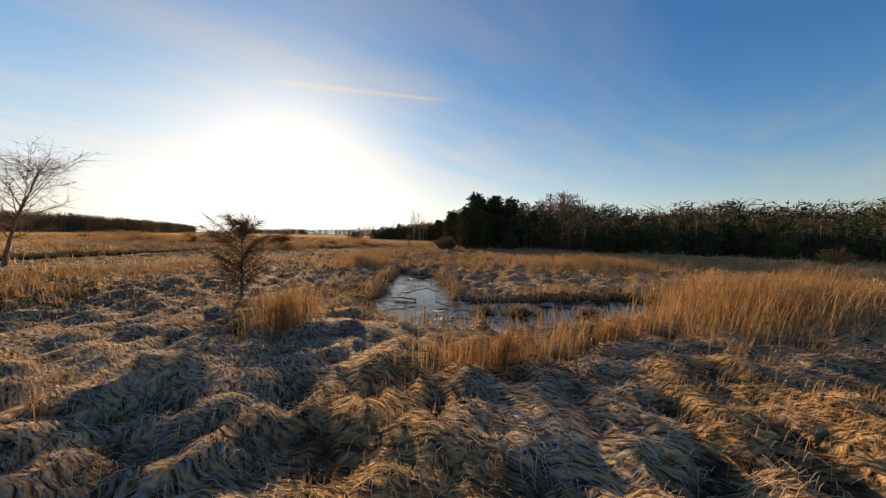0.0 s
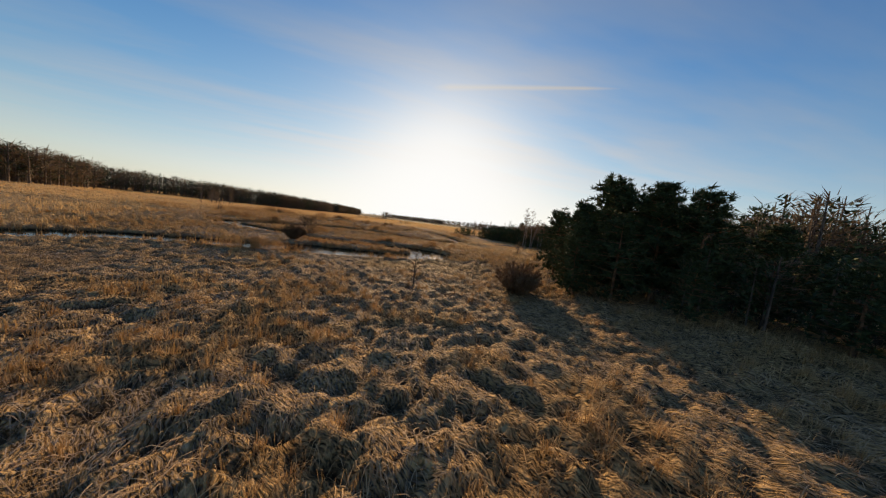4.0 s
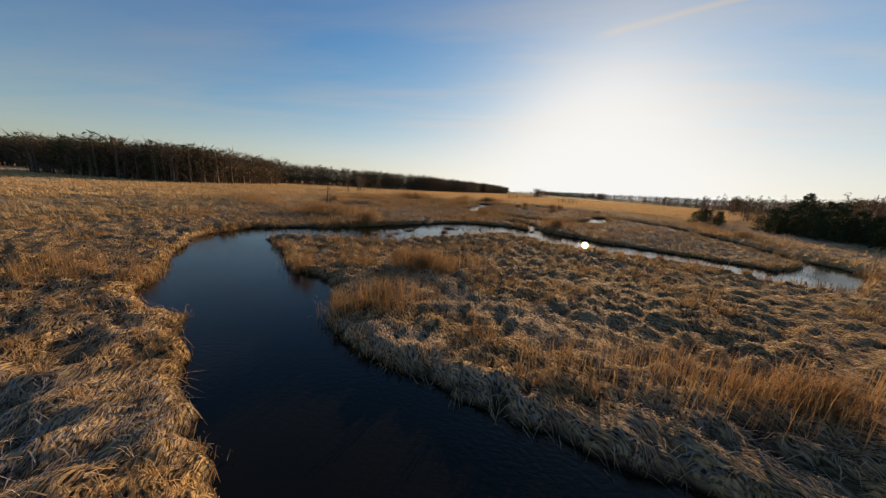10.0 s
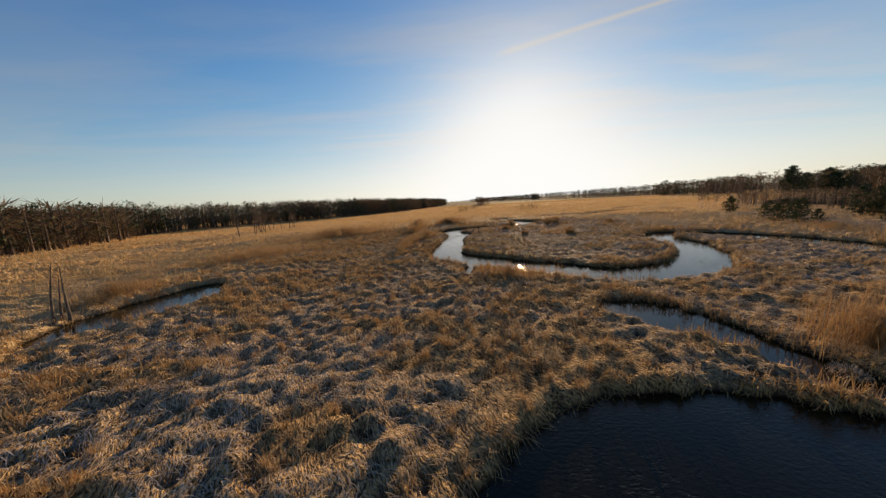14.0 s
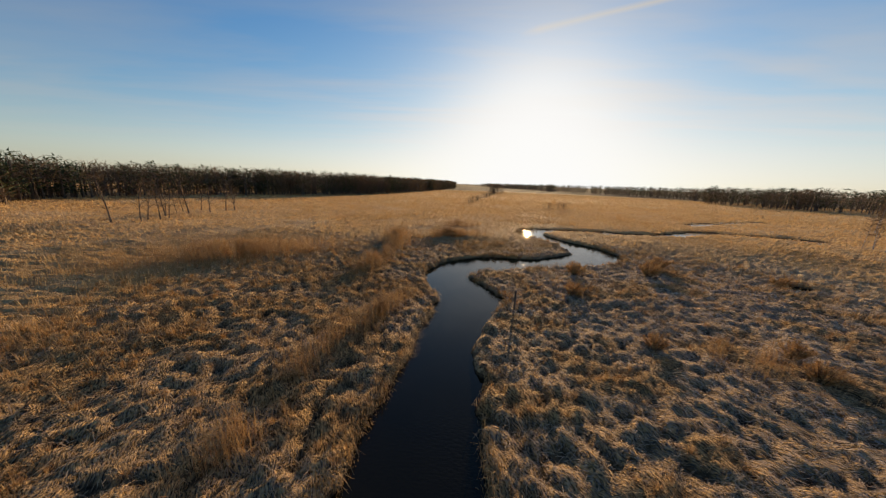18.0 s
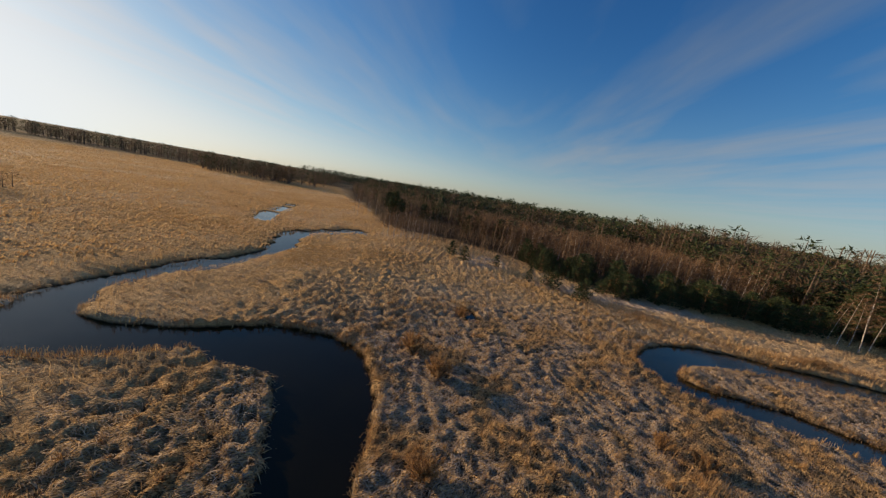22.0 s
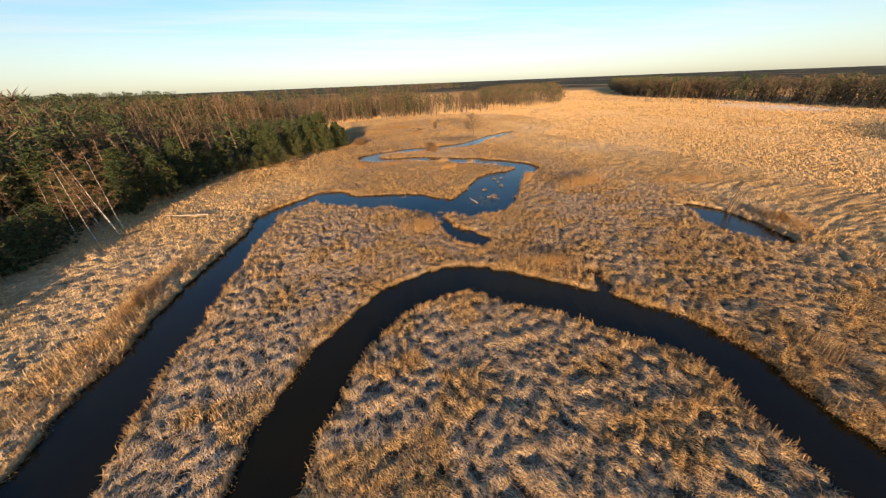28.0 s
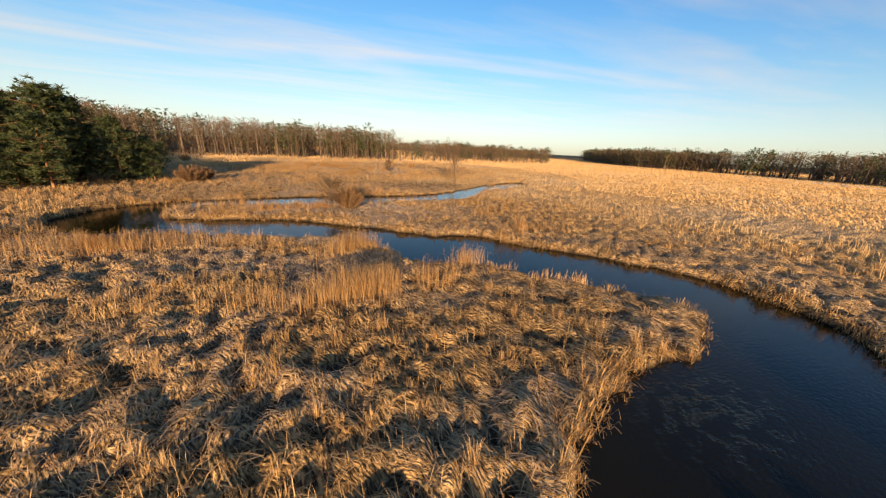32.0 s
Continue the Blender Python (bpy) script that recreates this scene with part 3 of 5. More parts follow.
def make_ground():
    xs, ys = axis_line(-36, 32, 0.23, 4600), axis_line(-27, 136, 0.23, 4600)
    X, Y = np.meshgrid(xs, ys)
    Z = height(X.ravel(), Y.ravel())
    V = np.stack([X.ravel(), Y.ravel(), Z], 1)
    n, m = len(xs), len(ys)
    a = (np.arange(m - 1)[:, None] * n + np.arange(n - 1)[None]).ravel()
    T = np.concatenate([np.stack([a, a + 1, a + n + 1], 1), np.stack([a, a + n + 1, a + n], 1)])
    near = np.clip((28 - spine_gap(V[:, 0], V[:, 1])) / 14, 0, 1)
    # strongest low in the furrows, where the colour also carries their shade
    peat_shade = np.clip(1.35 - tussock(V[:, 0], V[:, 1]) / 0.38, 0, 1) * near
    me = mesh_tris("ground", V, T, GROUND, True, peat_shade)
    wood = np.clip((V[:, 0] - east_x(V[:, 1]) - 3) / 5, 0, 1)
    for name, value in (("wood", wood), ("near", near), ("rime", frost(V[:, 0], V[:, 1]))):
        me.attributes.new(name, "FLOAT", "POINT").data.foreach_set("value", value.astype(np.float32))
    return tagged(new("ground", me), "flat frosted winter marsh with straw-coloured tussocks", "ground", kind="structure")


make_ground()
bm = bmesh.new()
bmesh.ops.create_grid(bm, x_segments=4, y_segments=4, size=1.0, matrix=Matrix.Translation((15, 77, 0.0)) @ Matrix.Diagonal((86, 122, 1, 1)))
me = bpy.data.meshes.new("water")
bm.to_mesh(me)
bm.free()
me.materials.append(WATER)
tagged(new("water", me), "still dark peaty water of a winding river and ponds", "water", kind="structure")


# ---------------------------------------------------------------- marsh grass
def blades(x, y, z, angle, length, lift, width, droop):
    """Bent blades as a quad and a tip each."""
    c, s = np.cos(angle), np.sin(angle)
    B = np.stack([x, y, z], 1)
    out = np.stack([c, s, 0 * c], 1)
    S = np.stack([-s, c, 0 * c], 1) * width[:, None] / 2
    M = B + out * (length * 0.45)[:, None]
    M[:, 2] += lift
    E = B + out * length[:, None]
    E[:, 2] += lift * (1 - droop)
    V = np.stack([B - S, B + S, M + S * 0.8, M - S * 0.8, E], 1).reshape(-1, 3)
    k = np.arange(len(x))[:, None] * 5
    T = np.concatenate([k + [[0, 1, 2]], k + [[0, 2, 3]], k + [[3, 2, 4]]])
    return V, T


# a narrow trodden path across the meadow
PATH_X, PATH_Y = (-2, 0, 4.2, 11.2, 23.8, 34), (113.5, 113.3, 112.7, 111.7, 108.7, 105.9)


def lying_sedge(rng, box, keep, dense, size, width, more=0.0):
    """Long dead blades draped over the mounds, most combed one way, some standing."""
    n = int((box[1] - box[0]) * (box[3] - box[2]) * dense * 1.5)
    x, y = rng.uniform(box[0], box[1], n), rng.uniform(box[2], box[3], n)
    ok = keep(x, y)
    x, y = x[ok], y[ok]
    g = gap(x, y)
    trod = np.abs(y - np.interp(x, PATH_X, PATH_Y) + 0.25 * np.sin(x * 1.3))
    mound = tussock(x, y)
    ok = (g > 0.02) & ((trod > 0.22) | (x < -2) | (x > 34)) & (rng.uniform(size=len(x)) < 0.36 + 0.5 * mound)
    x, y, g, mound = x[ok], y[ok], g[ok], mound[ok]
    k = len(x)
    gold, edge = golden(x, y), np.clip(1 - g / 0.8, 0, 1)
    tall = 0.03 + more + 0.10 * edge + 0.24 * gold
    for cx, cy, r in ((-5, -9, 9), (-10, 50, 6), (-11, 76, 6)):
        tall = tall + 0.15 * np.exp(-((x - cx) ** 2 + (y - cy) ** 2) / r**2)
    upright = rng.uniform(size=k) < tall * (1 - 0.9 * np.clip(low_bank(x, y), 0, 1))
    lean = COMB + 2.0 * (vnoise(x / 7, y / 7, 21) - 0.5) + 1.8 * (vnoise(x / 1.6, y / 1.6, 22) - 0.5) + rng.normal(0, 0.75, k)
    length = size * rng.uniform(0.5, 1.2, k) * (0.8 + 0.4 * vnoise(x / 4, y / 4, 23)) * np.where(upright, 0.4, 1)
    ground = height(x, y)
    end = height(x + np.cos(lean) * length, y + np.sin(lean) * length)
    rising = np.where(upright, size * rng.uniform(0.22, 0.62, k) * (0.7 + 0.6 * gold), rng.uniform(0.02, 0.30, k) ** 1.3 * size)
    lift = np.maximum(rising + 0.5 * np.clip(end - ground, -0.2, 0.3), 0.02)
    drop = np.where(upright, -0.35 * lift, lift - (np.maximum(end, 0.02) - ground) - 0.02)
    V, T = blades(x, y, ground - 0.02, lean, length, lift, width * rng.uniform(0.6, 1.4, k) * np.where(upright, 0.5, 1), drop / lift)
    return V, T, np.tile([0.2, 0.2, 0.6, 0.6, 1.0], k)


def make_grass():
    rng = np.random.default_rng(4)
    start = spline([(-25, -24), (-22, -22), (-12, -16)], 1.0)

    def start_gap(x, y):
        d = np.full(len(x), 1e9)
        for p in start:
            np.minimum(d, np.hypot(x - p[0], y - p[1]), out=d)
        return d

    # distances from the spine, blades a square metre, length, width; the first lies round the start alone
    zones = ((-1, 8, 270, 0.27, 0.008), (0, 10, 88, 0.46, 0.015), (10, 22, 40, 0.50, 0.030), (22, 45, 17, 0.58, 0.060))
    for near, far, dense, size, width in zones:
        box = (-34, 0, -33, -8) if near < 0 else (-26 - far, 8 + far, -25 - far, 118 + far)

        def keep(x, y):
            close = start_gap(x, y) < 8
            if near < 0:
                return close
            d = spine_gap(x, y)
            return (d >= near) & (d < far) & ~close

        V, T, tip = lying_sedge(rng, box, keep, dense, size, width, 0.3 if near > 20 else 0.1 if near > 5 else 0.0)
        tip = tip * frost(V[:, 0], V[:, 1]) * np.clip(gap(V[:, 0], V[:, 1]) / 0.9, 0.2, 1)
        # past 22 m the sedge takes the copy brightened to look sunlit
        tagged(new("marsh_grass", mesh_tris("marsh_grass", V, T, SUNLIT_SEDGE if near > 20 else GRASS, tip=tip)), "frosted pale straw sedge lying in tussocks on the marsh", "grass", "marsh grass", "stuff")
    for near, far, spacing, per, size, width in ((45, 95, 0.8, 7, 0.5, 0.085), (95, 150, 1.3, 7, 0.6, 0.12), (150, 330, 3.4, 14, 0.8, 0.13)):
        gx, gy = np.meshgrid(np.arange(-26 - far, 8 + far, spacing), np.arange(-25 - far, 118 + far, spacing))
        x, y = gx.ravel() + rng.uniform(-0.5, 0.5, gx.size) * spacing, gy.ravel() + rng.uniform(-0.5, 0.5, gx.size) * spacing
        d = spine_gap(x, y)
        ok = (d >= near) & (d < far) & (gap(x, y) > 0.1) & (x < east_x(y) + 4)
        x, y = np.repeat(x[ok], per), np.repeat(y[ok], per)
        k = len(x)
        x, y = x + rng.normal(0, 0.3 * spacing, k), y + rng.normal(0, 0.3 * spacing, k)
        ok = gap(x, y) > 0.1
        x, y = x[ok], y[ok]
        k = len(x)
        a = rng.normal(COMB, 0.9, k)
        W = np.stack([np.cos(a), np.sin(a), rng.uniform(0.9, 2.2, k)], 1)
        W *= (size * rng.uniform(0.4, 0.9, k) / np.linalg.norm(W, axis=1))[:, None]
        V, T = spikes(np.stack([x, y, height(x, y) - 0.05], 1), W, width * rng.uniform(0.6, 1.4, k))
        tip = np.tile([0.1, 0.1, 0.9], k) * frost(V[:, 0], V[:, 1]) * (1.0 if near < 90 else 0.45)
        tagged(new("marsh_grass", mesh_tris("marsh_grass", V, T, SUNLIT_SEDGE, tip=tip)), "marsh grass over the far flats, sunlight brightened into its gold", "grass", "marsh grass", "stuff")


make_grass()


def make_tufts():
    """Bunches of golden sedge standing out of the matted straw, in loose drifts."""
    rng = np.random.default_rng(15)
    n = 30000
    x, y = rng.uniform(-50, 36, n), rng.uniform(-34, 134, n)
    drift = 0.6 * vnoise(x / 6, y / 6, 81) + 0.4 * golden(x, y)
    ok = (spine_gap(x, y) < 26) & (gap(x, y) > 0.15) & (x < east_x(y)) & (rng.uniform(size=n) < 1.5 * drift - 0.25) & (low_bank(x, y) < 0.35) & (np.hypot(x + 18.5, y + 19) > 5)
    x, y = x[ok], y[ok]
    tall = rng.uniform(0.22, 0.5, len(x)) * (0.75 + 0.5 * vnoise(x / 5, y / 5, 82))
    close = spine_gap(x, y) < 12
    for some, per, width in ((close, 46, 0.011), (~close, 24, 0.024)):
        i = np.repeat(np.nonzero(some)[0], per)
        k = len(i)
        a = rng.uniform(0, 2 * np.pi, k)
        r = 0.24 * np.abs(rng.normal(0, 0.5, k)) * tall[i] / 0.35
        bx, by = x[i] + np.cos(a) * r, y[i] + np.sin(a) * r
        size = tall[i] * rng.uniform(0.55, 1.15, k)
        lean = np.where(rng.uniform(size=k) < 0.45, COMB + rng.normal(0, 0.7, k), a)
        V, T = blades(bx, by, height(bx, by) - 0.03, lean, size * rng.uniform(0.25, 0.8, k), size * rng.uniform(0.5, 0.95, k), width * rng.uniform(0.6, 1.4, k), rng.uniform(-0.35, 0.5, k))
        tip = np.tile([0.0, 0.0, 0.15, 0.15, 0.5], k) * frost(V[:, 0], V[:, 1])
        tagged(new("sedge_tufts", mesh_tris("sedge_tufts", V, T, GRASS, tip=tip)), "bunches of golden sedge standing in the matted straw", "grass", "marsh grass", "stuff")


make_tufts()


def make_fringe():
    """Golden unfrosted sedge hanging over the water's edge."""
    rng = np.random.default_rng(6)
    gx, gy = np.meshgrid(np.arange(-46, 46, 0.3), np.arange(-26, 152, 0.3))
    x, y = gx.ravel() + rng.uniform(-0.15, 0.15, gx.size), gy.ravel() + rng.uniform(-0.15, 0.15, gx.size)
    g = gap(x, y)
    ok = (g > -0.1) & (g < 0.45)
    x, y, g = x[ok], y[ok], g[ok]
    thick = vnoise(x / 3.2, y / 3.2, 51)
    ok = (rng.uniform(size=len(x)) < 1.6 * thick - 0.25 - 0.7 * low_bank(x, y)) & (spine_gap(x, y) < 38)
    x, y, thick = x[ok], y[ok], thick[ok]
    slope = np.stack([gap(x + 0.4, y) - gap(x - 0.4, y), gap(x, y + 0.4) - gap(x, y - 0.4)], 1)
    off = np.arctan2(-slope[:, 1], -slope[:, 0])
    per = 14
    i = np.repeat(np.arange(len(x)), per)
    k = len(i)
    bx, by = x[i] + rng.normal(0, 0.13, k), y[i] + rng.normal(0, 0.13, k)
    size = (0.26 + 0.42 * thick)[i] * rng.uniform(0.6, 1.2, k)
    V, T = blades(bx, by, height(bx, by) - 0.03, off[i] + rng.normal(0, 0.9, k), size * rng.uniform(0.25, 0.7, k), size * rng.uniform(0.4, 0.85, k), rng.uniform(0.012, 0.03, k), rng.uniform(-0.3, 1.1, k))
    tagged(new("bank_sedge", mesh_tris("bank_sedge", V, T, GRASS, tip=np.zeros(len(V)))), "golden sedge fringe hanging over the river bank", "grass", "marsh grass", "stuff")


make_fringe()


# ---------------------------------------------------------------- reed beds
def reed_bed(rng, x, y, rx, ry, turn, tall, count):
    r, a = np.minimum(np.abs(rng.normal(0, 0.62, count)), rng.uniform(0.9, 1.25, count)), rng.uniform(0, 2 * np.pi, count)
    u, v = r * np.cos(a) * rx, r * np.sin(a) * ry
    c, s = math.cos(radians(turn)), math.sin(radians(turn))
    px, py = x + u * c - v * s, y + u * s + v * c
    ok = (gap(px, py) > -0.2) & (vnoise(px / 1.4, py / 1.4, 31) > 0.25)
    px, py = px[ok], py[ok]
    n = len(px)
    high = tall * rng.uniform(0.65, 1.1, n) * (0.8 + 0.35 * vnoise(px / 2, py / 2, 33))
    lean = rng.normal(4.6, 1.4, n)
    base = height(px, py) - 0.05
    V, T = blades(px, py, base, lean, high * rng.uniform(0.08, 0.4, n), high * 0.62, np.full(n, 0.011) * rng.uniform(0.7, 1.5, n), rng.uniform(-0.6, -0.3, n))
    # feathery heads and hanging leaves
    k = rng.integers(0, n, n // 2)
    cx = px[k] + np.cos(lean[k]) * high[k] * 0.2
    cy = py[k] + np.sin(lean[k]) * high[k] * 0.2
    L2 = blades(cx, cy, base[k] + high[k] * rng.uniform(0.35, 0.9, len(k)), rng.uniform(0, 6.3, len(k)), high[k] * 0.2, high[k] * 0.05, np.full(len(k), 0.022), np.full(len(k), 1.6))
    V, T = join([(V, T), L2])
    return tagged(new("reed_bed", mesh_tris("reed_bed", V, T, REED)), "dense bed of dry rust-brown reeds standing in the marsh", "reeds", "reed beds", "stuff")


def make_reeds():
    rng = np.random.default_rng(11)
    beds = [
        (-7, -22.4, 6.5, 1.8, -12, 1.25, 6500), (-20.2, -14.6, 1.2, 0.8, 60, 1.1, 500), (-17.8, -19.2, 1.6, 0.35, -25, 0.7, 500), (-15.2, -19.9, 2.0, 0.35, -20, 0.6, 600),
        (0, -13, 9, 4, -25, 0.9, 3800), (-13, -3.5, 3.2, 1.8, 30, 1.3, 1500),
        (-28, 63, 5.5, 1.6, 20, 1.7, 2200), (-40, 98, 10, 3, 50, 1.8, 2600), (-36, 122, 10, 4, 35, 2.3, 5200), (-20.8, 121, 3.8, 1.4, 80, 2.0, 2600),
        (-21, 133, 7, 1.7, 100, 2.0, 3000), (-12, 150, 9, 3, 15, 1.7, 1600), (-10.6, 44.8, 3.8, 0.9, 8, 1.25, 1700),
        (0.2, 71, 2.4, 1.4, 25, 1.6, 1500), (-20.5, 58.2, 3.2, 0.8, 48, 1.6, 1100), (-43, 67.5, 6.0, 2.0, -20, 1.6, 2200), (-39.6, 82.5, 3.6, 0.9, 80, 1.5, 1000),
        (-19.6, 101, 6, 0.8, 85, 1.5, 1700), (-17.5, 109, 4, 0.8, 70, 1.4, 900), (-10, 82.5, 4, 1.2, -25, 1.0, 1000), (-16.6, 42.0, 1.8, 0.7, 35, 1.3, 900),
        (25.5, 78, 10, 1.3, 88, 1.4, 1800), (-12, 19.6, 3.4, 0.7, 5, 1.3, 800), (-1, 21.2, 3, 0.6, 15, 0.6, 600), (-21, 38.5, 2.4, 0.7, 40, 1.4, 700),
        (-10.5, 36.0 + 3.6, 2.2, 0.6, 35, 1.2, 500), (30, 95, 9, 4, 70, 1.2, 1500), (2.0, 106, 2.2, 1.4, 30, 1.3, 500)]
    beds += [(-8.5, 28.0, 2.4, 0.45, 15, 0.8, 600), (-4.5, 28.7, 2.0, 0.4, 20, 0.7, 450), (0.5, 37.6, 5.5, 1.2, 0, 1.0, 2200), (7.0, 36.5, 3.0, 1.5, -20, 1.1, 1000)]
    beds += [(-13.5, 137.5, 6.5, 1.6, 22, 1.7, 3200)]
    for bed in beds:
        reed_bed(rng, *bed[:6], int(bed[6] * 1.15))


make_reeds()


# ---------------------------------------------------------------- trees
def part(name, geo, mat, parent, label=""):
    ob = new(name, geo if isinstance(geo, bpy.types.Mesh) else mesh_tris(name, *geo, mat))
    ob.parent = parent
    return tagged(ob, label) if label else ob


def bare_crown(rng, tall, start, spread, limbs, twigs, droop, stem=None, thick=0.012, round_top=False):
    """Limbs and twigs of a leafless tree: two meshes' worth of triangles."""
    limb, tw = [], []
    for i in range(limbs):
        h = tall * (start + (0.97 - start) * (i + rng.uniform()) / limbs)
        a = i * 2.4 + rng.uniform(-0.5, 0.5)
        reach = spread * (1 - 0.75 * (h / tall - start) / (1 - start)) * rng.uniform(0.7, 1.2)
        if round_top:
            reach = spread * math.sin(math.pi * (0.22 + 0.7 * (h / tall - start) / (1 - start))) * rng.uniform(0.6, 1.1)
        rise = reach * rng.uniform(0.5, 1.3)
        way = np.array([math.cos(a), math.sin(a), 0])
        root = np.array([0, 0, h]) + (stem(h) if stem else 0)
        pts = [root, root + way * reach * 0.45 + [0, 0, rise * 0.55], root + way * reach + [0, 0, rise * (1 - 0.5 * droop)]]
        r0 = 0.012 * tall * (1 - 0.8 * h / tall) * 0.5 + 0.008
        limb.append(tube(pts, [r0, r0 * 0.6, r0 * 0.2], 3))
        t = rng.uniform(0.15, 1.0, twigs)[:, None]
        P = np.where(t < 0.5, pts[0] + (np.array(pts[1]) - pts[0]) * t * 2, np.array(pts[1]) + (np.array(pts[2]) - pts[1]) * (t * 2 - 1))
        W = rng.normal(0, 1, (twigs, 3)) * [0.7, 0.7, 0.5] + way * 0.6 + [0, 0, 0.35 - droop]
        W *= (spread * rng.uniform(0.2, 0.5, twigs) / np.linalg.norm(W, axis=1))[:, None]
        tw.append(spikes(P, W, thick))
        half = rng.uniform(0.3, 0.9, twigs)[:, None]
        W2 = W[:, [1, 0, 2]] * [0.6, -0.6, 0.5] * rng.choice([-1, 1], (twigs, 1)) + [0, 0, -0.15 * droop * spread]
        tw.append(spikes(P + W * half, W2 * 0.7, thick * 0.8))
    return join(limb), join(tw)


def bent_stem(rng, tall, lean, radius, sides=6, way=None):
    k = np.linspace(0, 1, 8)
    bx, by = np.cumsum(rng.normal(0, 0.02 * tall / 8, 8)), np.cumsum(rng.normal(0, 0.02 * tall / 8, 8))
    a = rng.uniform(0, 6.28) if way is None else way
    px, py = bx - bx[0] + lean * tall * k**1.4 * math.cos(a), by - by[0] + lean * tall * k**1.4 * math.sin(a)
    P = np.stack([px, py, k * tall - 0.15], 1)
    R = radius * (1 - 0.86 * k) * np.where(k == 0, 1.35, 1)
    return tube(P, R, sides), lambda h: np.array([np.interp(h, k * tall, px), np.interp(h, k * tall, py), 0])


def birch(rng, tall, spread=1.3, lean=0.08):
    root = tagged(new("birch"), "slender bare birch with a white trunk and rust-brown twigs", "tree", "birches at the wood's edge")
    trunk, stem = bent_stem(rng, tall, lean, 0.006 * tall + 0.015)
    limb, tw = bare_crown(rng, tall, 0.28, spread, 20, 24, 0.5, stem, 0.017)
    part("trunk", trunk, BIRCH_BARK, root, "white birch trunk")
    tagged(part("branchwork", limb, GREY_BARK, root), kind="stuff")
    part("crown", tw, RUSTTWIG, root, "crown of fine rust-brown twigs")
    return root


def bare_tree(rng, tall, spread, label="leafless alder with a dark crooked trunk", lean=0.15, group="bare trees", way=None, limbs=18, twigs=20, start=0.25):
    root = tagged(new("bare_tree"), label, "tree", group)
    trunk, stem = bent_stem(rng, tall, lean, 0.016 * tall + 0.02, 6, way)
    limb, tw = bare_crown(rng, tall, start, spread, limbs, twigs, 0.1, stem, 0.010, True)
    part("trunk", trunk, GREY_BARK, root)
    tagged(part("branchwork", limb, GREY_BARK, root), kind="stuff")
    part("crown", tw, TWIG, root, "open crown of thin brown twigs")
    return root


def needle_clumps(rng, C, size, per, slim=0.17):
    n = len(C)
    i = np.repeat(np.arange(n), per)
    W = rng.normal(0, 1, (n * per, 3)) * [1, 1, 0.6] + [0, 0, 0.3]
    W /= np.linalg.norm(W, axis=1)[:, None]
    s = (size * rng.uniform(0.6, 1.25, n))[i] if np.ndim(size) == 0 else size[i]
    return spikes(C[i] + rng.normal(0, 0.12, (n * per, 3)) * s[:, None], W * s[:, None], s * slim)


def pine(rng, tall, young=False, per=9, fine=False):
    label = "bushy young pine, green down to the ground" if young else "Scots pine with a dark green irregular crown"
    root = tagged(new("young_pine" if young else "pine"), label, "tree", "young pines" if young else "pines at the wood's edge")
    trunk, stem = bent_stem(rng, tall, 0.03, 0.014 * tall + 0.03)
    limb, C = [], []
    start, rows = (0.04, 10) if young else (0.08, 14) if fine else (0.22, 12)
    for k in range(rows):
        f = (k + rng.uniform(0, 0.6)) / rows
        h = tall * (start + (0.96 - start) * f)
        wide = tall * (0.33 * math.sin(math.pi * min(1, 0.32 + 0.68 * f)) ** 0.8 + 0.04) if young else tall * (0.23 * math.sin(math.pi * min(1, 0.25 + 0.75 * f)) ** 0.7 + 0.035)
        for j in range(6):
            a = j * 1.05 + k * 0.8 + rng.uniform(-0.35, 0.35)
            reach = wide * rng.uniform(0.6, 1.2)
            way = np.array([math.cos(a), math.sin(a), rng.uniform(-0.05, 0.35)])
            p0 = stem(h) + [0, 0, h]
            p1 = p0 + way * reach
            limb.append(tube([p0, p1], [0.006 * tall, 0.002 * tall], 3))
            for t in (0.3, 0.45, 0.58, 0.7, 0.8, 0.9, 1.0) if fine else (0.45, 0.75, 1.0) if young else (0.3, 0.5, 0.68, 0.84, 1.0):
                C.append(p0 + way * reach * t + rng.normal(0, 0.024 * tall, 3))
    C.append(stem(tall) + [0, 0, tall * 0.98])
    part("trunk", join([trunk, *limb]), PINE_BARK, root, "reddish pine trunk with thin limbs")
    part("crown", needle_clumps(rng, np.array(C), 0.046 * tall if fine else 0.075 * tall if young else 0.055 * tall, 20 if fine else 14, 0.11 if fine else 0.12), NEEDLE, root, "dark green needle clumps")
    return root


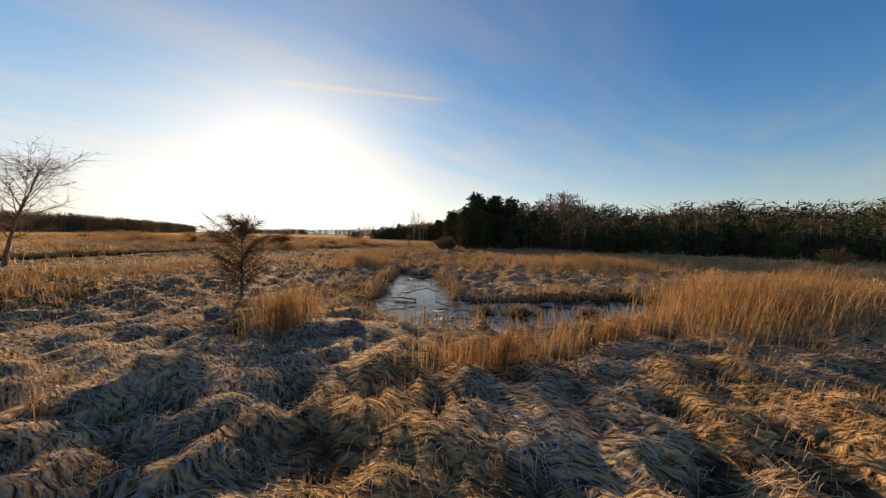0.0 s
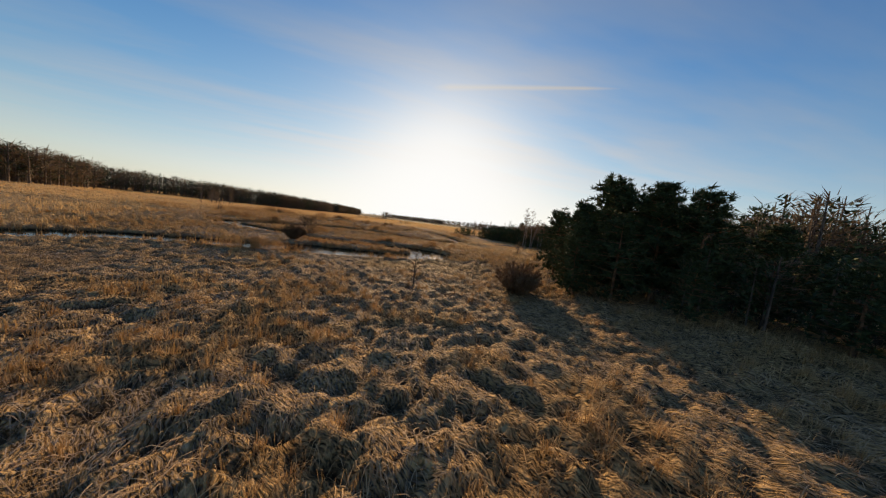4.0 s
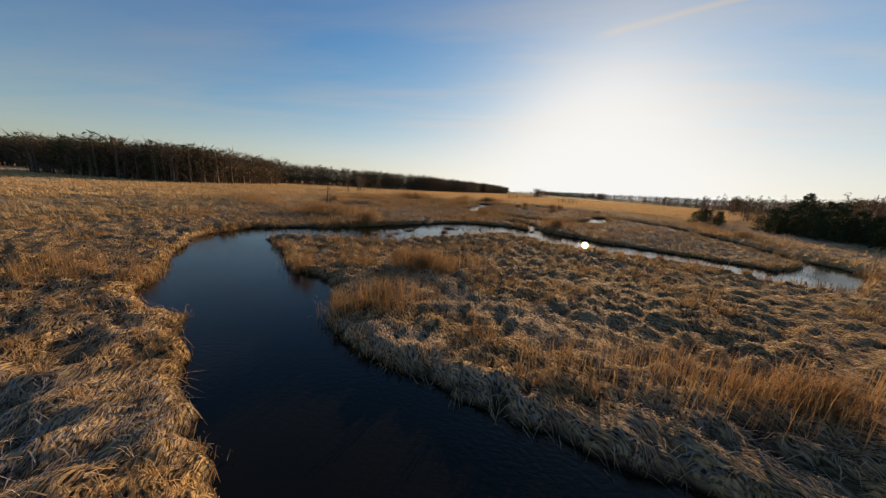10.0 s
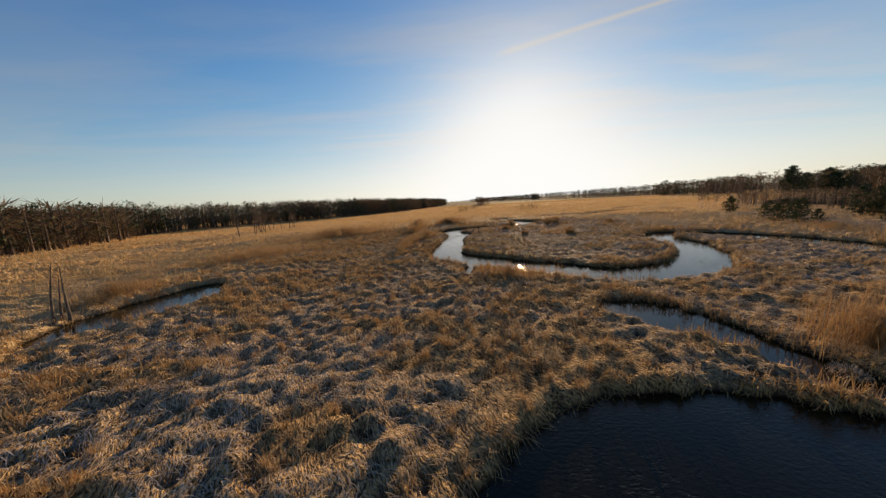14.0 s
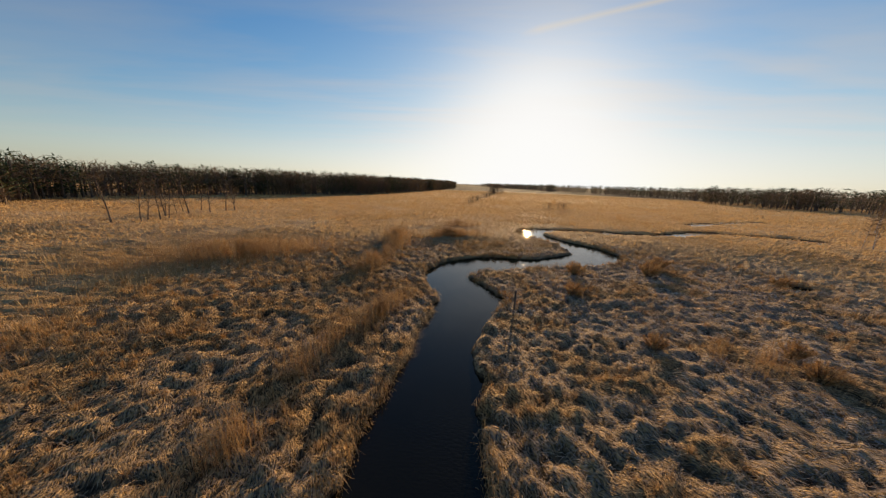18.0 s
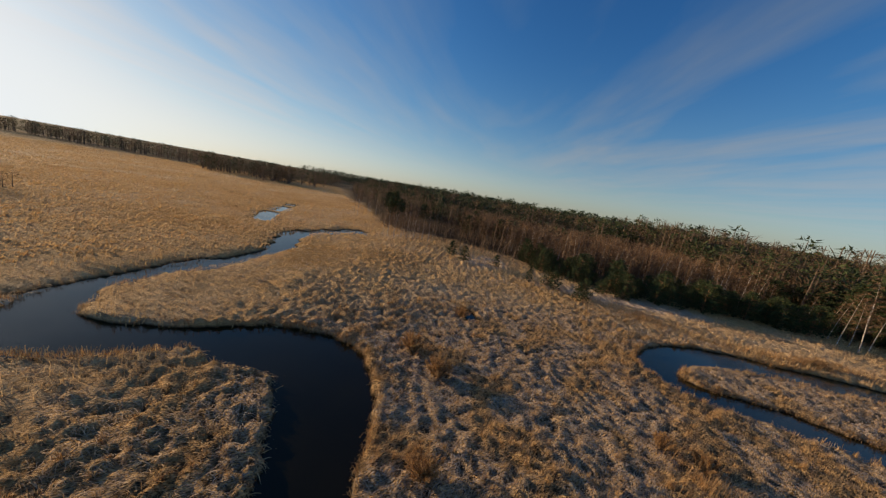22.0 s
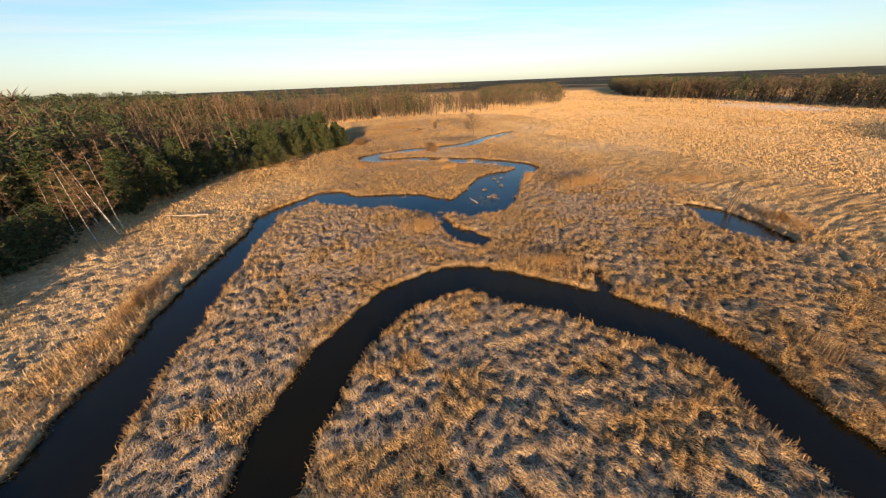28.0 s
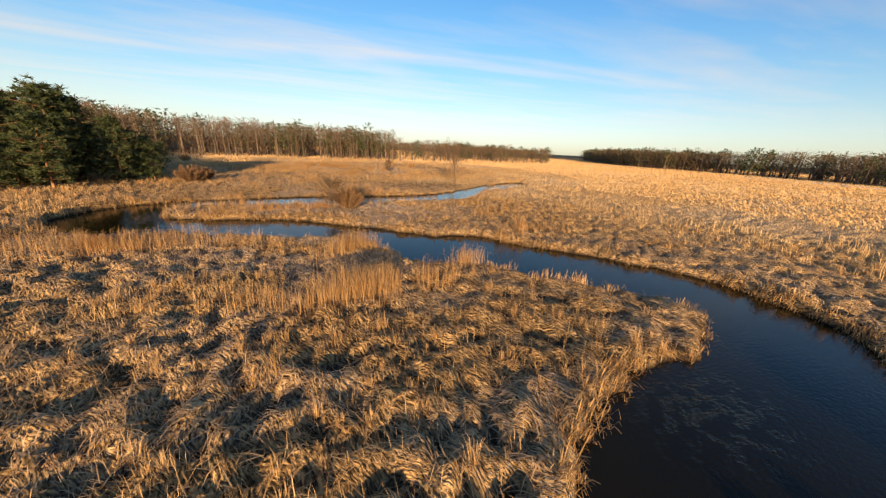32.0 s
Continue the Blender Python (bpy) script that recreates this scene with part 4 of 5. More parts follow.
def shrub(rng, tall, spread, stems=16, name="willow_shrub", label="low leafless willow shrub with rusty stems", mat=None, twigs=26, short=1.0):
    root = tagged(new(name), label, "shrub", "willow shrubs")
    limb, tw = [], []
    for i in range(stems):
        a = rng.uniform(0, 6.28)
        out = spread * math.sqrt(rng.uniform())
        h = tall * rng.uniform(0.6, 1.05) * (1 - 0.35 * (out / spread) ** 2)
        way = np.array([math.cos(a), math.sin(a), 0])
        P = [way * out * 0.15 - [0, 0, 0.1], way * out * 0.6 + [0, 0, h * 0.55], way * out + [0, 0, h]]
        limb.append(tube(P, [0.022, 0.014, 0.005], 3))
        t = rng.uniform(0.2, 1, twigs)[:, None]
        Q = P[0] + (np.array(P[2]) - P[0]) * t
        W = rng.normal(0, 1, (twigs, 3)) * 0.6 + way * 0.4 + [0, 0, 0.7]
        W *= (short * tall * rng.uniform(0.12, 0.34, twigs) / np.linalg.norm(W, axis=1))[:, None]
        tw.append(spikes(Q, W, 0.017))
    tagged(part("branchwork", join(limb), GREY_BARK, root), kind="stuff")
    part("crown", join(tw), mat or RUSTTWIG, root)
    return root


def stand(ob, x, y, turn=0.0, size=1.0, lean=0.0):
    z = float(height(np.array([x]), np.array([y]))[0])
    return Matrix.Translation((x, y, z)) @ Euler((lean, 0, turn)).to_matrix().to_4x4() @ Matrix.Scale(size, 4)


def put(kinds, places, rng, low=0.8, high=1.15, lean=0.0):
    """Sets copies of the given things; the first of each stands itself."""
    for n, (x, y) in enumerate(places):
        ob = kinds[n % len(kinds)]
        m = stand(ob, x, y, rng.uniform(0, 6.28), rng.uniform(low, high), rng.normal(0, lean) if lean else 0)
        if "placed" not in ob:
            ob.matrix_basis = m
            ob["placed"] = 1
        else:
            twin = copy_thing(ob, m)
            twin.scale = m.to_scale()


def scatter(rng, count, ys, depth, apart, taken):
    out = []
    for _ in range(count * 6):
        if len(out) == count:
            break
        y = rng.uniform(*ys)
        x = east_x(y) + rng.uniform(*depth)
        if all((x - a) ** 2 + (y - b) ** 2 > apart**2 for a, b in taken):
            out.append((x, y)), taken.append((x, y))
    return out


def make_trees():
    rng = np.random.default_rng(8)
    np.random.seed(8)
    taken = []
    pines = [pine(rng, t) for t in (9.0, 10.5, 8.0)]
    young = [pine(rng, t, True) for t in (3.4, 2.6, 4.2)]
    birches = [birch(rng, t, s, l) for t, s, l in ((9.5, 1.5, 0.06), (8.5, 1.2, 0.12), (10.5, 1.4, 0.09), (7.5, 1.0, 0.05))]
    alders = [bare_tree(rng, t, s) for t, s in ((7.4, 2.6), (8.6, 2.2), (6.5, 2.0))]
    # pines beside the start and along the meadow: x, y, height
    bushy = [pine(rng, t, False, 9, True) for t in (8.8, 7.4, 9.6)]
    for n, (x, y, tall) in enumerate(((15.0, 17.0, 6.8), (10.8, 9.4, 5.2), (12.8, 11.2, 7.2), (16.0, 11.0, 8.7), (17.8, 9.0, 9.0), (19.2, 7.0, 8.9), (16.4, 12.8, 9.8), (21.0, 4.0, 6.4), (20.4, 11.6, 8.8), (19, 15, 8.0),
                                      (23, 19, 8.2), (26, 24, 8.4), (30, 20, 8.6), (37, 41, 8.8), (39.5, 43.5, 8.2), (35.5, 36, 7.6), (42, 47, 8.6), (33.5, 33, 6.8), (37.6, 46.5, 7.0), (40, 50.5, 7.4), (39, 53, 5.6))):
        put([bushy[n % 3]], [(x, y)], rng, tall / (8.8, 7.4, 9.6)[n % 3], tall / (8.8, 7.4, 9.6)[n % 3])
        taken.append((x, y))
    row = [(27.5, -2.5), (26, 4), (30, 6), (28, 14), (33, 1), (35, -8), (31, -14), (40, -20), (41, 39)]
    put(pines, row, rng, 0.45, 0.62)
    taken += row
    put(pines, scatter(rng, 10, (-40, 2), (8, 24), 3.0, taken), rng, 0.45, 0.6)
    put(pines, scatter(rng, 22, (14, 62), (5, 26), 3.2, taken), rng, 0.65, 0.95)
    put(young, scatter(rng, 44, (-36, 30), (-3, 10), 1.5, taken), rng, 0.9, 1.4)
    put(birches, [(38, 58), (39.2, 59.4), (37.2, 60.2), (40.2, 56.6), (38.8, 61.5), (41.5, 60), (41.2, 45.6), (42.4, 47.4), (44, 72.4), (45.5, 75)], rng, 0.85, 1.05, 0.06)
    grove = [(55 + 0.9 * (i % 8) + rng.uniform(-0.6, 0.6), 138.5 - 1.15 * (i % 8) + 1.7 * (i // 8) + rng.uniform(-0.5, 0.5)) for i in range(24)]
    put(birches, grove, rng, 0.62, 0.82)
    put(birches, [(83, 161), (87, 164), (91, 160.5), (95, 159), (99, 163), (104, 170)], rng, 0.85, 1.1)
    taken += grove
    put(young, [(43.8, 121.3), (44.8, 114.9), (39.1, 106.1), (32.8, 103.1), (36, 101), (34.3, 101.6), (40.2, 97), (41, 93), (42.5, 90), (46.5, 124), (38, 109.5), (36.6, 105.6), (41.9, 65.1)], rng, 0.75, 1.05)
    put(young, scatter(rng, 80, (60, 108), (-0.5, 8), 1.4, taken), rng, 0.9, 1.5)
    put(young, scatter(rng, 20, (80, 108), (-3, 2), 1.8, taken), rng, 0.7, 1.15)
    put(young, scatter(rng, 14, (28, 60), (0, 5), 2.2, taken), rng, 0.8, 1.3)
    put(birches, scatter(rng, 60, (62, 112), (6, 22), 1.4, taken), rng, 0.65, 0.85)
    put(birches, scatter(rng, 24, (36, 62), (3, 16), 2.0, taken), rng, 0.7, 0.95)
    put(alders, scatter(rng, 44, (92, 150), (12, 40), 2.8, taken), rng, 0.45, 0.65)
    put(pines, scatter(rng, 16, (108, 165), (14, 36), 3.5, taken), rng, 0.75, 1.0)
    put(alders, scatter(rng, 24, (-50, 20), (10, 30), 3.0, taken), rng, 0.65, 0.8)
    # a lone alder and a small one in the wet meadow
    lone = bare_tree(rng, 6.2, 3.5, "lone leafless alder leaning over the meadow", 0.24, "lone trees", 0.2, 30, 40, 0.26)
    lone.matrix_basis = stand(lone, -29.6, 6.4, 0, 0.9)
    small = bare_tree(rng, 2.3, 0.95, "small rounded leafless alder among the reeds", 0.02, "lone trees", None, 34, 60, 0.08)
    small.matrix_basis = stand(small, -20.6, -11.2)
    bush = shrub(rng, 1.7, 1.4, 100, "willow_shrub", "rounded rusty leafless willow bush in the marsh", RUSTTWIG, 170, 0.5)
    bush.matrix_basis = stand(bush, -11.0, 28.5)
    for x, y, size in ((6.9, 9.9, 1.2), (6.0, 8.4, 0.95)):
        copy_thing(bush, stand(bush, x, y, x, size)).scale = (size,) * 3
    little = bare_tree(rng, 2.3, 1.3, "small crooked bare tree on the river bank", 0.1, "lone trees", None, 28, 46, 0.2)
    little.matrix_basis = stand(little, -9.5, 29.8)
    sap = bare_tree(rng, 2.2, 0.5, "thin leafless sapling in the tussocks", 0.03, "saplings")
    sap.matrix_basis = stand(sap, -0.6, 8.4)
    copy_thing(sap, stand(sap, 20.4, 33.6, 1.0, 1.1))
    tuft = shrub(rng, 1.3, 1.0, 40, "willow_shrub", "low golden-brown shrub in the frosted meadow", REED, 80, 0.6)
    for n, (x, y, s) in enumerate(((6.2, 120.3, 1.15), (8.7, 122.7, 1.1), (-1.1, 119.8, 1.0), (-3.4, 114.2, 0.9), (18.2, 119.6, 1.0), (4.7, 106.5, 0.75), (3.9, 104.6, 0.8), (-2.1, 106.8, 0.7), (21, -26, 1.2), (-24, -29, 1.4), (-28, -21, 1.2), (22, 30.6, 0.9), (29, 26, 1.1), (24, 21.5, 1.0))):
        m = stand(tuft, x, y, n, s)
        if n == 0:
            tuft.matrix_basis = m
        else:
            copy_thing(tuft, m).scale = (s, s, s)
    # bare shrubs in a row far over the meadow
    far = [(-69 + rng.uniform(-4, 4), 138 + i * 1.9) for i in range(15)]
    for x, y in far:
        s = rng.uniform(0.6, 0.9)
        copy_thing(alders[int(rng.integers(3))], stand(None, x, y, rng.uniform(0, 6), s)).scale = (s, s, s)
    # dead three-stemmed tree by the oval pond
    dead = tagged(new("dead_tree"), "dead three-stemmed snag beside the oval pond", "tree")
    for k, (a, t) in enumerate(((0.4, 3.4), (2.5, 2.8), (4.4, 3.8))):
        trunk, stem = bent_stem(rng, t, 0.12, 0.09)
        limb, tw = bare_crown(rng, t, 0.4, 0.5, 5, 4, 0, stem)
        st = part("stem", join([trunk, limb, tw]), GREY_BARK, dead)
        st.location = (0.35 * math.cos(a), 0.35 * math.sin(a), 0)
    dead.matrix_basis = stand(dead, -38.2, 78.2)


make_trees()


# ---------------------------------------------------------------- far woods
def simple_tree(rng, kind, near=0):
    """A tree far off, some sixty triangles: trunk and crown of slim spikes, one metre tall."""
    n = near or (130 if kind == "pine" else 60)
    if kind == "pine":
        h = 0.16 + 0.80 * rng.uniform(size=n)
        r = 0.19 * np.sin(np.pi * np.clip((h + 0.02) / 1.02, 0.08, 1)) ** 0.8
        C = np.stack([r * np.cos(a := rng.uniform(0, 6.28, n)) * rng.uniform(0.2, 1, n), r * np.sin(a) * rng.uniform(0.2, 1, n), h], 1)
        W = rng.normal(0, 1, (n, 3)) * [0.55, 0.55, 0.7] + [0, 0, 0.35]
        W *= ((0.06 if near else 0.075) / np.linalg.norm(W, axis=1))[:, None]
        crown = spikes(C, W, 0.011 if near else 0.009)
    else:
        h = 0.06 + 0.80 * rng.uniform(size=n) ** 0.8
        a = rng.uniform(0, 6.28, n)
        r = 0.17 * np.sin(np.pi * np.clip(h * 0.9 + 0.12, 0, 1)) ** 0.7 * rng.uniform(0, 1, n)
        C = np.stack([r * np.cos(a), r * np.sin(a), h], 1)
        W = np.stack([np.cos(a) * 0.6, np.sin(a) * 0.6, rng.uniform(0.2, 1.3, n)], 1) + rng.normal(0, 0.25, (n, 3))
        W *= (rng.uniform(0.10, 0.22, n) * (0.5 if near else 1) / np.linalg.norm(W, axis=1))[:, None]
        crown = spikes(C, W, 0.004 if near else 0.005)
    trunk = tube([(0, 0, 0), (0, 0.01, 0.9)], [0.013, 0.003], 3)
    return trunk, crown


def plant(rng, XY, tall, kinds, mats, label, near=0):
    """Many far trees in one mesh a material."""
    shapes = [simple_tree(rng, k, near) for k in kinds for _ in range(2)]
    trunks, crowns = [], {m: [] for m in set(mats)}
    XY = np.asarray(XY)
    for (x, y), z in zip(XY, height(XY[:, 0], XY[:, 1])):
        k = int(rng.integers(len(shapes)))
        s = tall * rng.uniform(0.8, 1.06)
        c, q = math.cos(t := rng.uniform(0, 6.28)), math.sin(t)
        w = (rng.uniform(1.2, 1.9) if near else rng.uniform(1.7, 2.5)) * s
        R = np.array([[c * w, -q * w, 0], [q * w, c * w, 0], [0, 0, s]])
        for geo, store in ((shapes[k][0], trunks), (shapes[k][1], crowns[mats[k // 2]])):
            store.append((geo[0] @ R.T + [x, y, z - 0.1], geo[1]))
    root = tagged(new("woodland"), label, "woods", kind="stuff")
    part("trunks", join(trunks), GREY_BARK, root)
    for m, geo in crowns.items():
        if geo:
            part("crowns", join(geo), m, root)
    return root


def along(rng, line, count, depth, power=1.0):
    """Places behind a wood's edge, on the left hand of the line."""
    P = spline(line, 3.0)
    D = np.gradient(P, axis=0)
    D /= np.linalg.norm(D, axis=1)[:, None]
    i = rng.integers(0, len(P), count)
    d = depth * rng.uniform(size=count) ** power
    j = rng.normal(0, 2, (count, 2))
    return P[i] + np.stack([-D[i, 1], D[i, 0]], 1) * d[:, None] + j


def make_woods():
    rng = np.random.default_rng(21)
    np.random.seed(21)
    bare = ("bare", "bare", "bare", "bare")
    # east: mixed front, birch thicket, pines behind to the horizon
    def east(count, ys, d0, d1, power=1.0):
        y = rng.uniform(*ys, count)
        return np.stack([east_x(y) + d0 + (d1 - d0) * rng.uniform(size=count) ** power, y], 1)

    plant(rng, east(220, (-48, 6), 0, 14), 5.2, ("pine", "pine", "bare"), (NEEDLE, NEEDLE, TWIG), "dense dark edge of young pines and brush", 170)
    plant(rng, east(280, (104, 152), 0, 18), 4.2, bare, (TWIG,) * 4, "low brown brush along the meadow", 70)
    plant(rng, east(620, (55, 125), 12, 60), 9, bare, (RUSTTWIG,) * 4, "thicket of rust-coloured bare birches at the wood's edge", 130)
    plant(rng, east(330, (90, 240), 22, 70), 10, bare + ("pine",), (TWIG,) * 4 + (NEEDLE,), "brown leafless wood mixed with pines", 110)
    plant(rng, east(190, (-80, 12), 14, 44), 6.6, ("pine", "pine", "bare", "bare"), (NEEDLE, NEEDLE, TWIG, TWIG), "dark mixed wood of pines and bare trees", 190)
    plant(rng, east(170, (-110, 8), 40, 95), 8.6, ("pine", "bare", "bare"), (NEEDLE, TWIG, TWIG), "tall mixed wood behind the pines", 110)
    plant(rng, east(170, (-105, -40), 8, 60), 14.5, ("pine", "bare", "bare"), (NEEDLE, TWIG, RUSTTWIG), "tall mixed wood climbing the slope behind the pines", 110)
    plant(rng, east(120, (22, 60), 12, 44), 12.5, ("pine", "pine", "bare", "bare"), (NEEDLE, NEEDLE, TWIG, TWIG), "dark mixed wood of pines and bare trees", 190)
    plant(rng, east(130, (22, 60), 40, 95), 18, ("pine", "bare", "bare"), (NEEDLE, TWIG, TWIG), "tall mixed wood on the rise behind the pines", 110)
    plant(rng, east(2000, (-120, 260), 62, 190), 14, ("pine", "bare", "pine", "bare"), (NEEDLE, TWIG, NEEDLE, TWIG), "tall dark pine wood behind the thickets")
    plant(rng, east(2400, (-350, 420), 170, 700, 1.3), 18, ("pine", "pine", "pine"), (NEEDLE,) * 3, "pine forest reaching to the horizon")
    # south and south-west
    plant(rng, along(rng, [(46, -40), (36, -48), (24, -56), (0, -62), (-33, -67)], 420, 60, 1.4), 13, ("bare", "bare", "bare", "pine"), (TWIG, TWIG, TWIG, NEEDLE), "grey-brown bare wood across the marsh", 120)
    plant(rng, along(rng, [(-33, -67), (-75, -74), (-115, -82), (-190, -190), (-330, -420)], 800, 90, 1.3), 9.5, ("bare", "bare", "bare", "pine"), (TWIG, TWIG, TWIG, NEEDLE), "brown bare thicket across the marsh")
    plant(rng, along(rng, [(-190, 60), (-192, 20), (-206, -40), (-208, -115), (-310, -260)][::-1], 800, 45, 1.5), 13, ("pine", "bare", "bare"), (NEEDLE, TWIG, TWIG), "mixed wood beyond a frosted meadow")
    plant(rng, along(rng, [(-300, -700), (-150, -620), (-60, -560), (120, -520), (300, -420)], 380, -160), 14, ("pine", "bare"), (NEEDLE, TWIG), "far dark wood along the horizon")
    # west and north-west
    plant(rng, along(rng, [(-150, 92), (-104, 102), (-106, 130), (-130, 182), (-114, 218), (-70, 262), (-36, 400), (-10, 640)], 1900, 40, 1.5), 12.5, ("bare", "bare", "bare", "pine"), (TWIG, TWIG, TWIG, NEEDLE), "dark leafless wood along the marsh's edge")
    plant(rng, along(rng, [(-150, 92), (-104, 102), (-106, 130), (-130, 182), (-114, 218), (-70, 262)], 420, 8), 4.5, bare, (TWIG,) * 4, "brown brush under the marsh's far trees", 40)
    plant(rng, along(rng, [(-320, 20), (-235, 60), (-228, 110), (-170, 150)], 900, 50, 1.5), 14, ("pine", "bare"), (NEEDLE, TWIG), "dark wood behind a frosted meadow")
    plant(rng, along(rng, [(-420, -80), (-460, 120), (-330, 420), (-150, 720), (-40, 1100)], 420, 150), 14, ("pine", "bare"), (NEEDLE, TWIG), "far wooded ridge")
    # north-east, beyond the upper river
    plant(rng, along(rng, [(80, 1100), (160, 620), (210, 400), (165, 300), (190, 250), (330, 300)], 900, 60, 1.5), 12.5, ("pine", "bare", "bare"), (NEEDLE, TWIG, TWIG), "far wood beyond the upper marsh")
    plant(rng, along(rng, [(-60, 1250), (60, 1300), (260, 1150)], 160, 120), 10, ("pine", "bare"), (NEEDLE, TWIG), "hazy tree line on the horizon")
    # clumps in the open meadow
    hedge = [(-6 + 32 * t + rng.uniform(-2, 2), 215 + 160 * t) for t in np.linspace(0, 1, 40)]
    plant(rng, hedge, 3.2, bare, (TWIG,) * 4, "ragged hedge of bare willows in the meadow")
    plant(rng, [(27 + rng.uniform(-7, 7), 372 + rng.uniform(-8, 8)) for _ in range(16)], 10, bare, (TWIG,) * 4, "clump of bare trees in the open meadow")
    plant(rng, [(24 + rng.uniform(-5, 7), 203 + rng.uniform(-3, 3)) for _ in range(14)], 3.0, bare, (TWIG,) * 4, "low bare bushes in the open meadow")


make_woods()


# ---------------------------------------------------------------- in the water and on the bank
def islet(rng, x, y, rx, ry, turn, tall, tufts, label):
    """A tussock of dead sedge standing in the water."""
    root = tagged(new("sedge_islet"), label, "islet", "islets in the pond")
    n, m = 14, 6
    V, T = [], []
    for j in range(m):
        f = j / (m - 1)
        for i in range(n):
            a = 2 * math.pi * i / n
            r = (1 - f) ** 0.6 * (0.8 + 0.35 * rng.uniform())
            V.append((rx * r * math.cos(a), ry * r * math.sin(a), -0.25 + (tall * 0.5 + 0.25) * f + rng.uniform(-0.03, 0.03)))
    for j in range(m - 1):
        for i in range(n):
            p, q = j * n + i, j * n + (i + 1) % n
            T += [(p, q, q + n), (p, q + n, p + n)]
    part("mound", (np.array(V), np.array(T)), GROUND, root)
    a, r = rng.uniform(0, 6.28, tufts), np.sqrt(rng.uniform(size=tufts))
    px, py = rx * 0.85 * r * np.cos(a), ry * 0.85 * r * np.sin(a)
    z = tall * 0.5 * (1 - r) ** 0.7 - 0.02
    V, T = blades(px, py, z, a + rng.normal(0, 0.8, tufts), rng.uniform(0.10, 0.32, tufts), tall * rng.uniform(0.1, 0.5, tufts), np.full(tufts, 0.022), rng.uniform(0.3, 1.4, tufts))
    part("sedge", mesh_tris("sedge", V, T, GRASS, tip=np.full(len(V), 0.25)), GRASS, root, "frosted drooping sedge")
    root.matrix_basis = pose(x, y, 0, 0, 0, turn)
    return root


def driftwood(name, label, points, radius, place, turn):
    root = tagged(new(name), label, "log")
    rng = np.random.default_rng(5)
    k = np.linspace(radius, radius * 0.45, len(points))
    part("stem", tube(points, k, 7), DEADWOOD, root)
    for i in range(1, len(points) - 1):
        p = np.array(points[i])
        w = rng.normal(0, 1, 3) * [0.4, 0.4, 0.2] + [0, 0, 0.35]
        part("branch_stub", tube([p, p + w * 0.5], [radius * 0.4, radius * 0.12], 4), DEADWOOD, root)
    root.matrix_basis = pose(*place, 0, 0, turn)
    return root


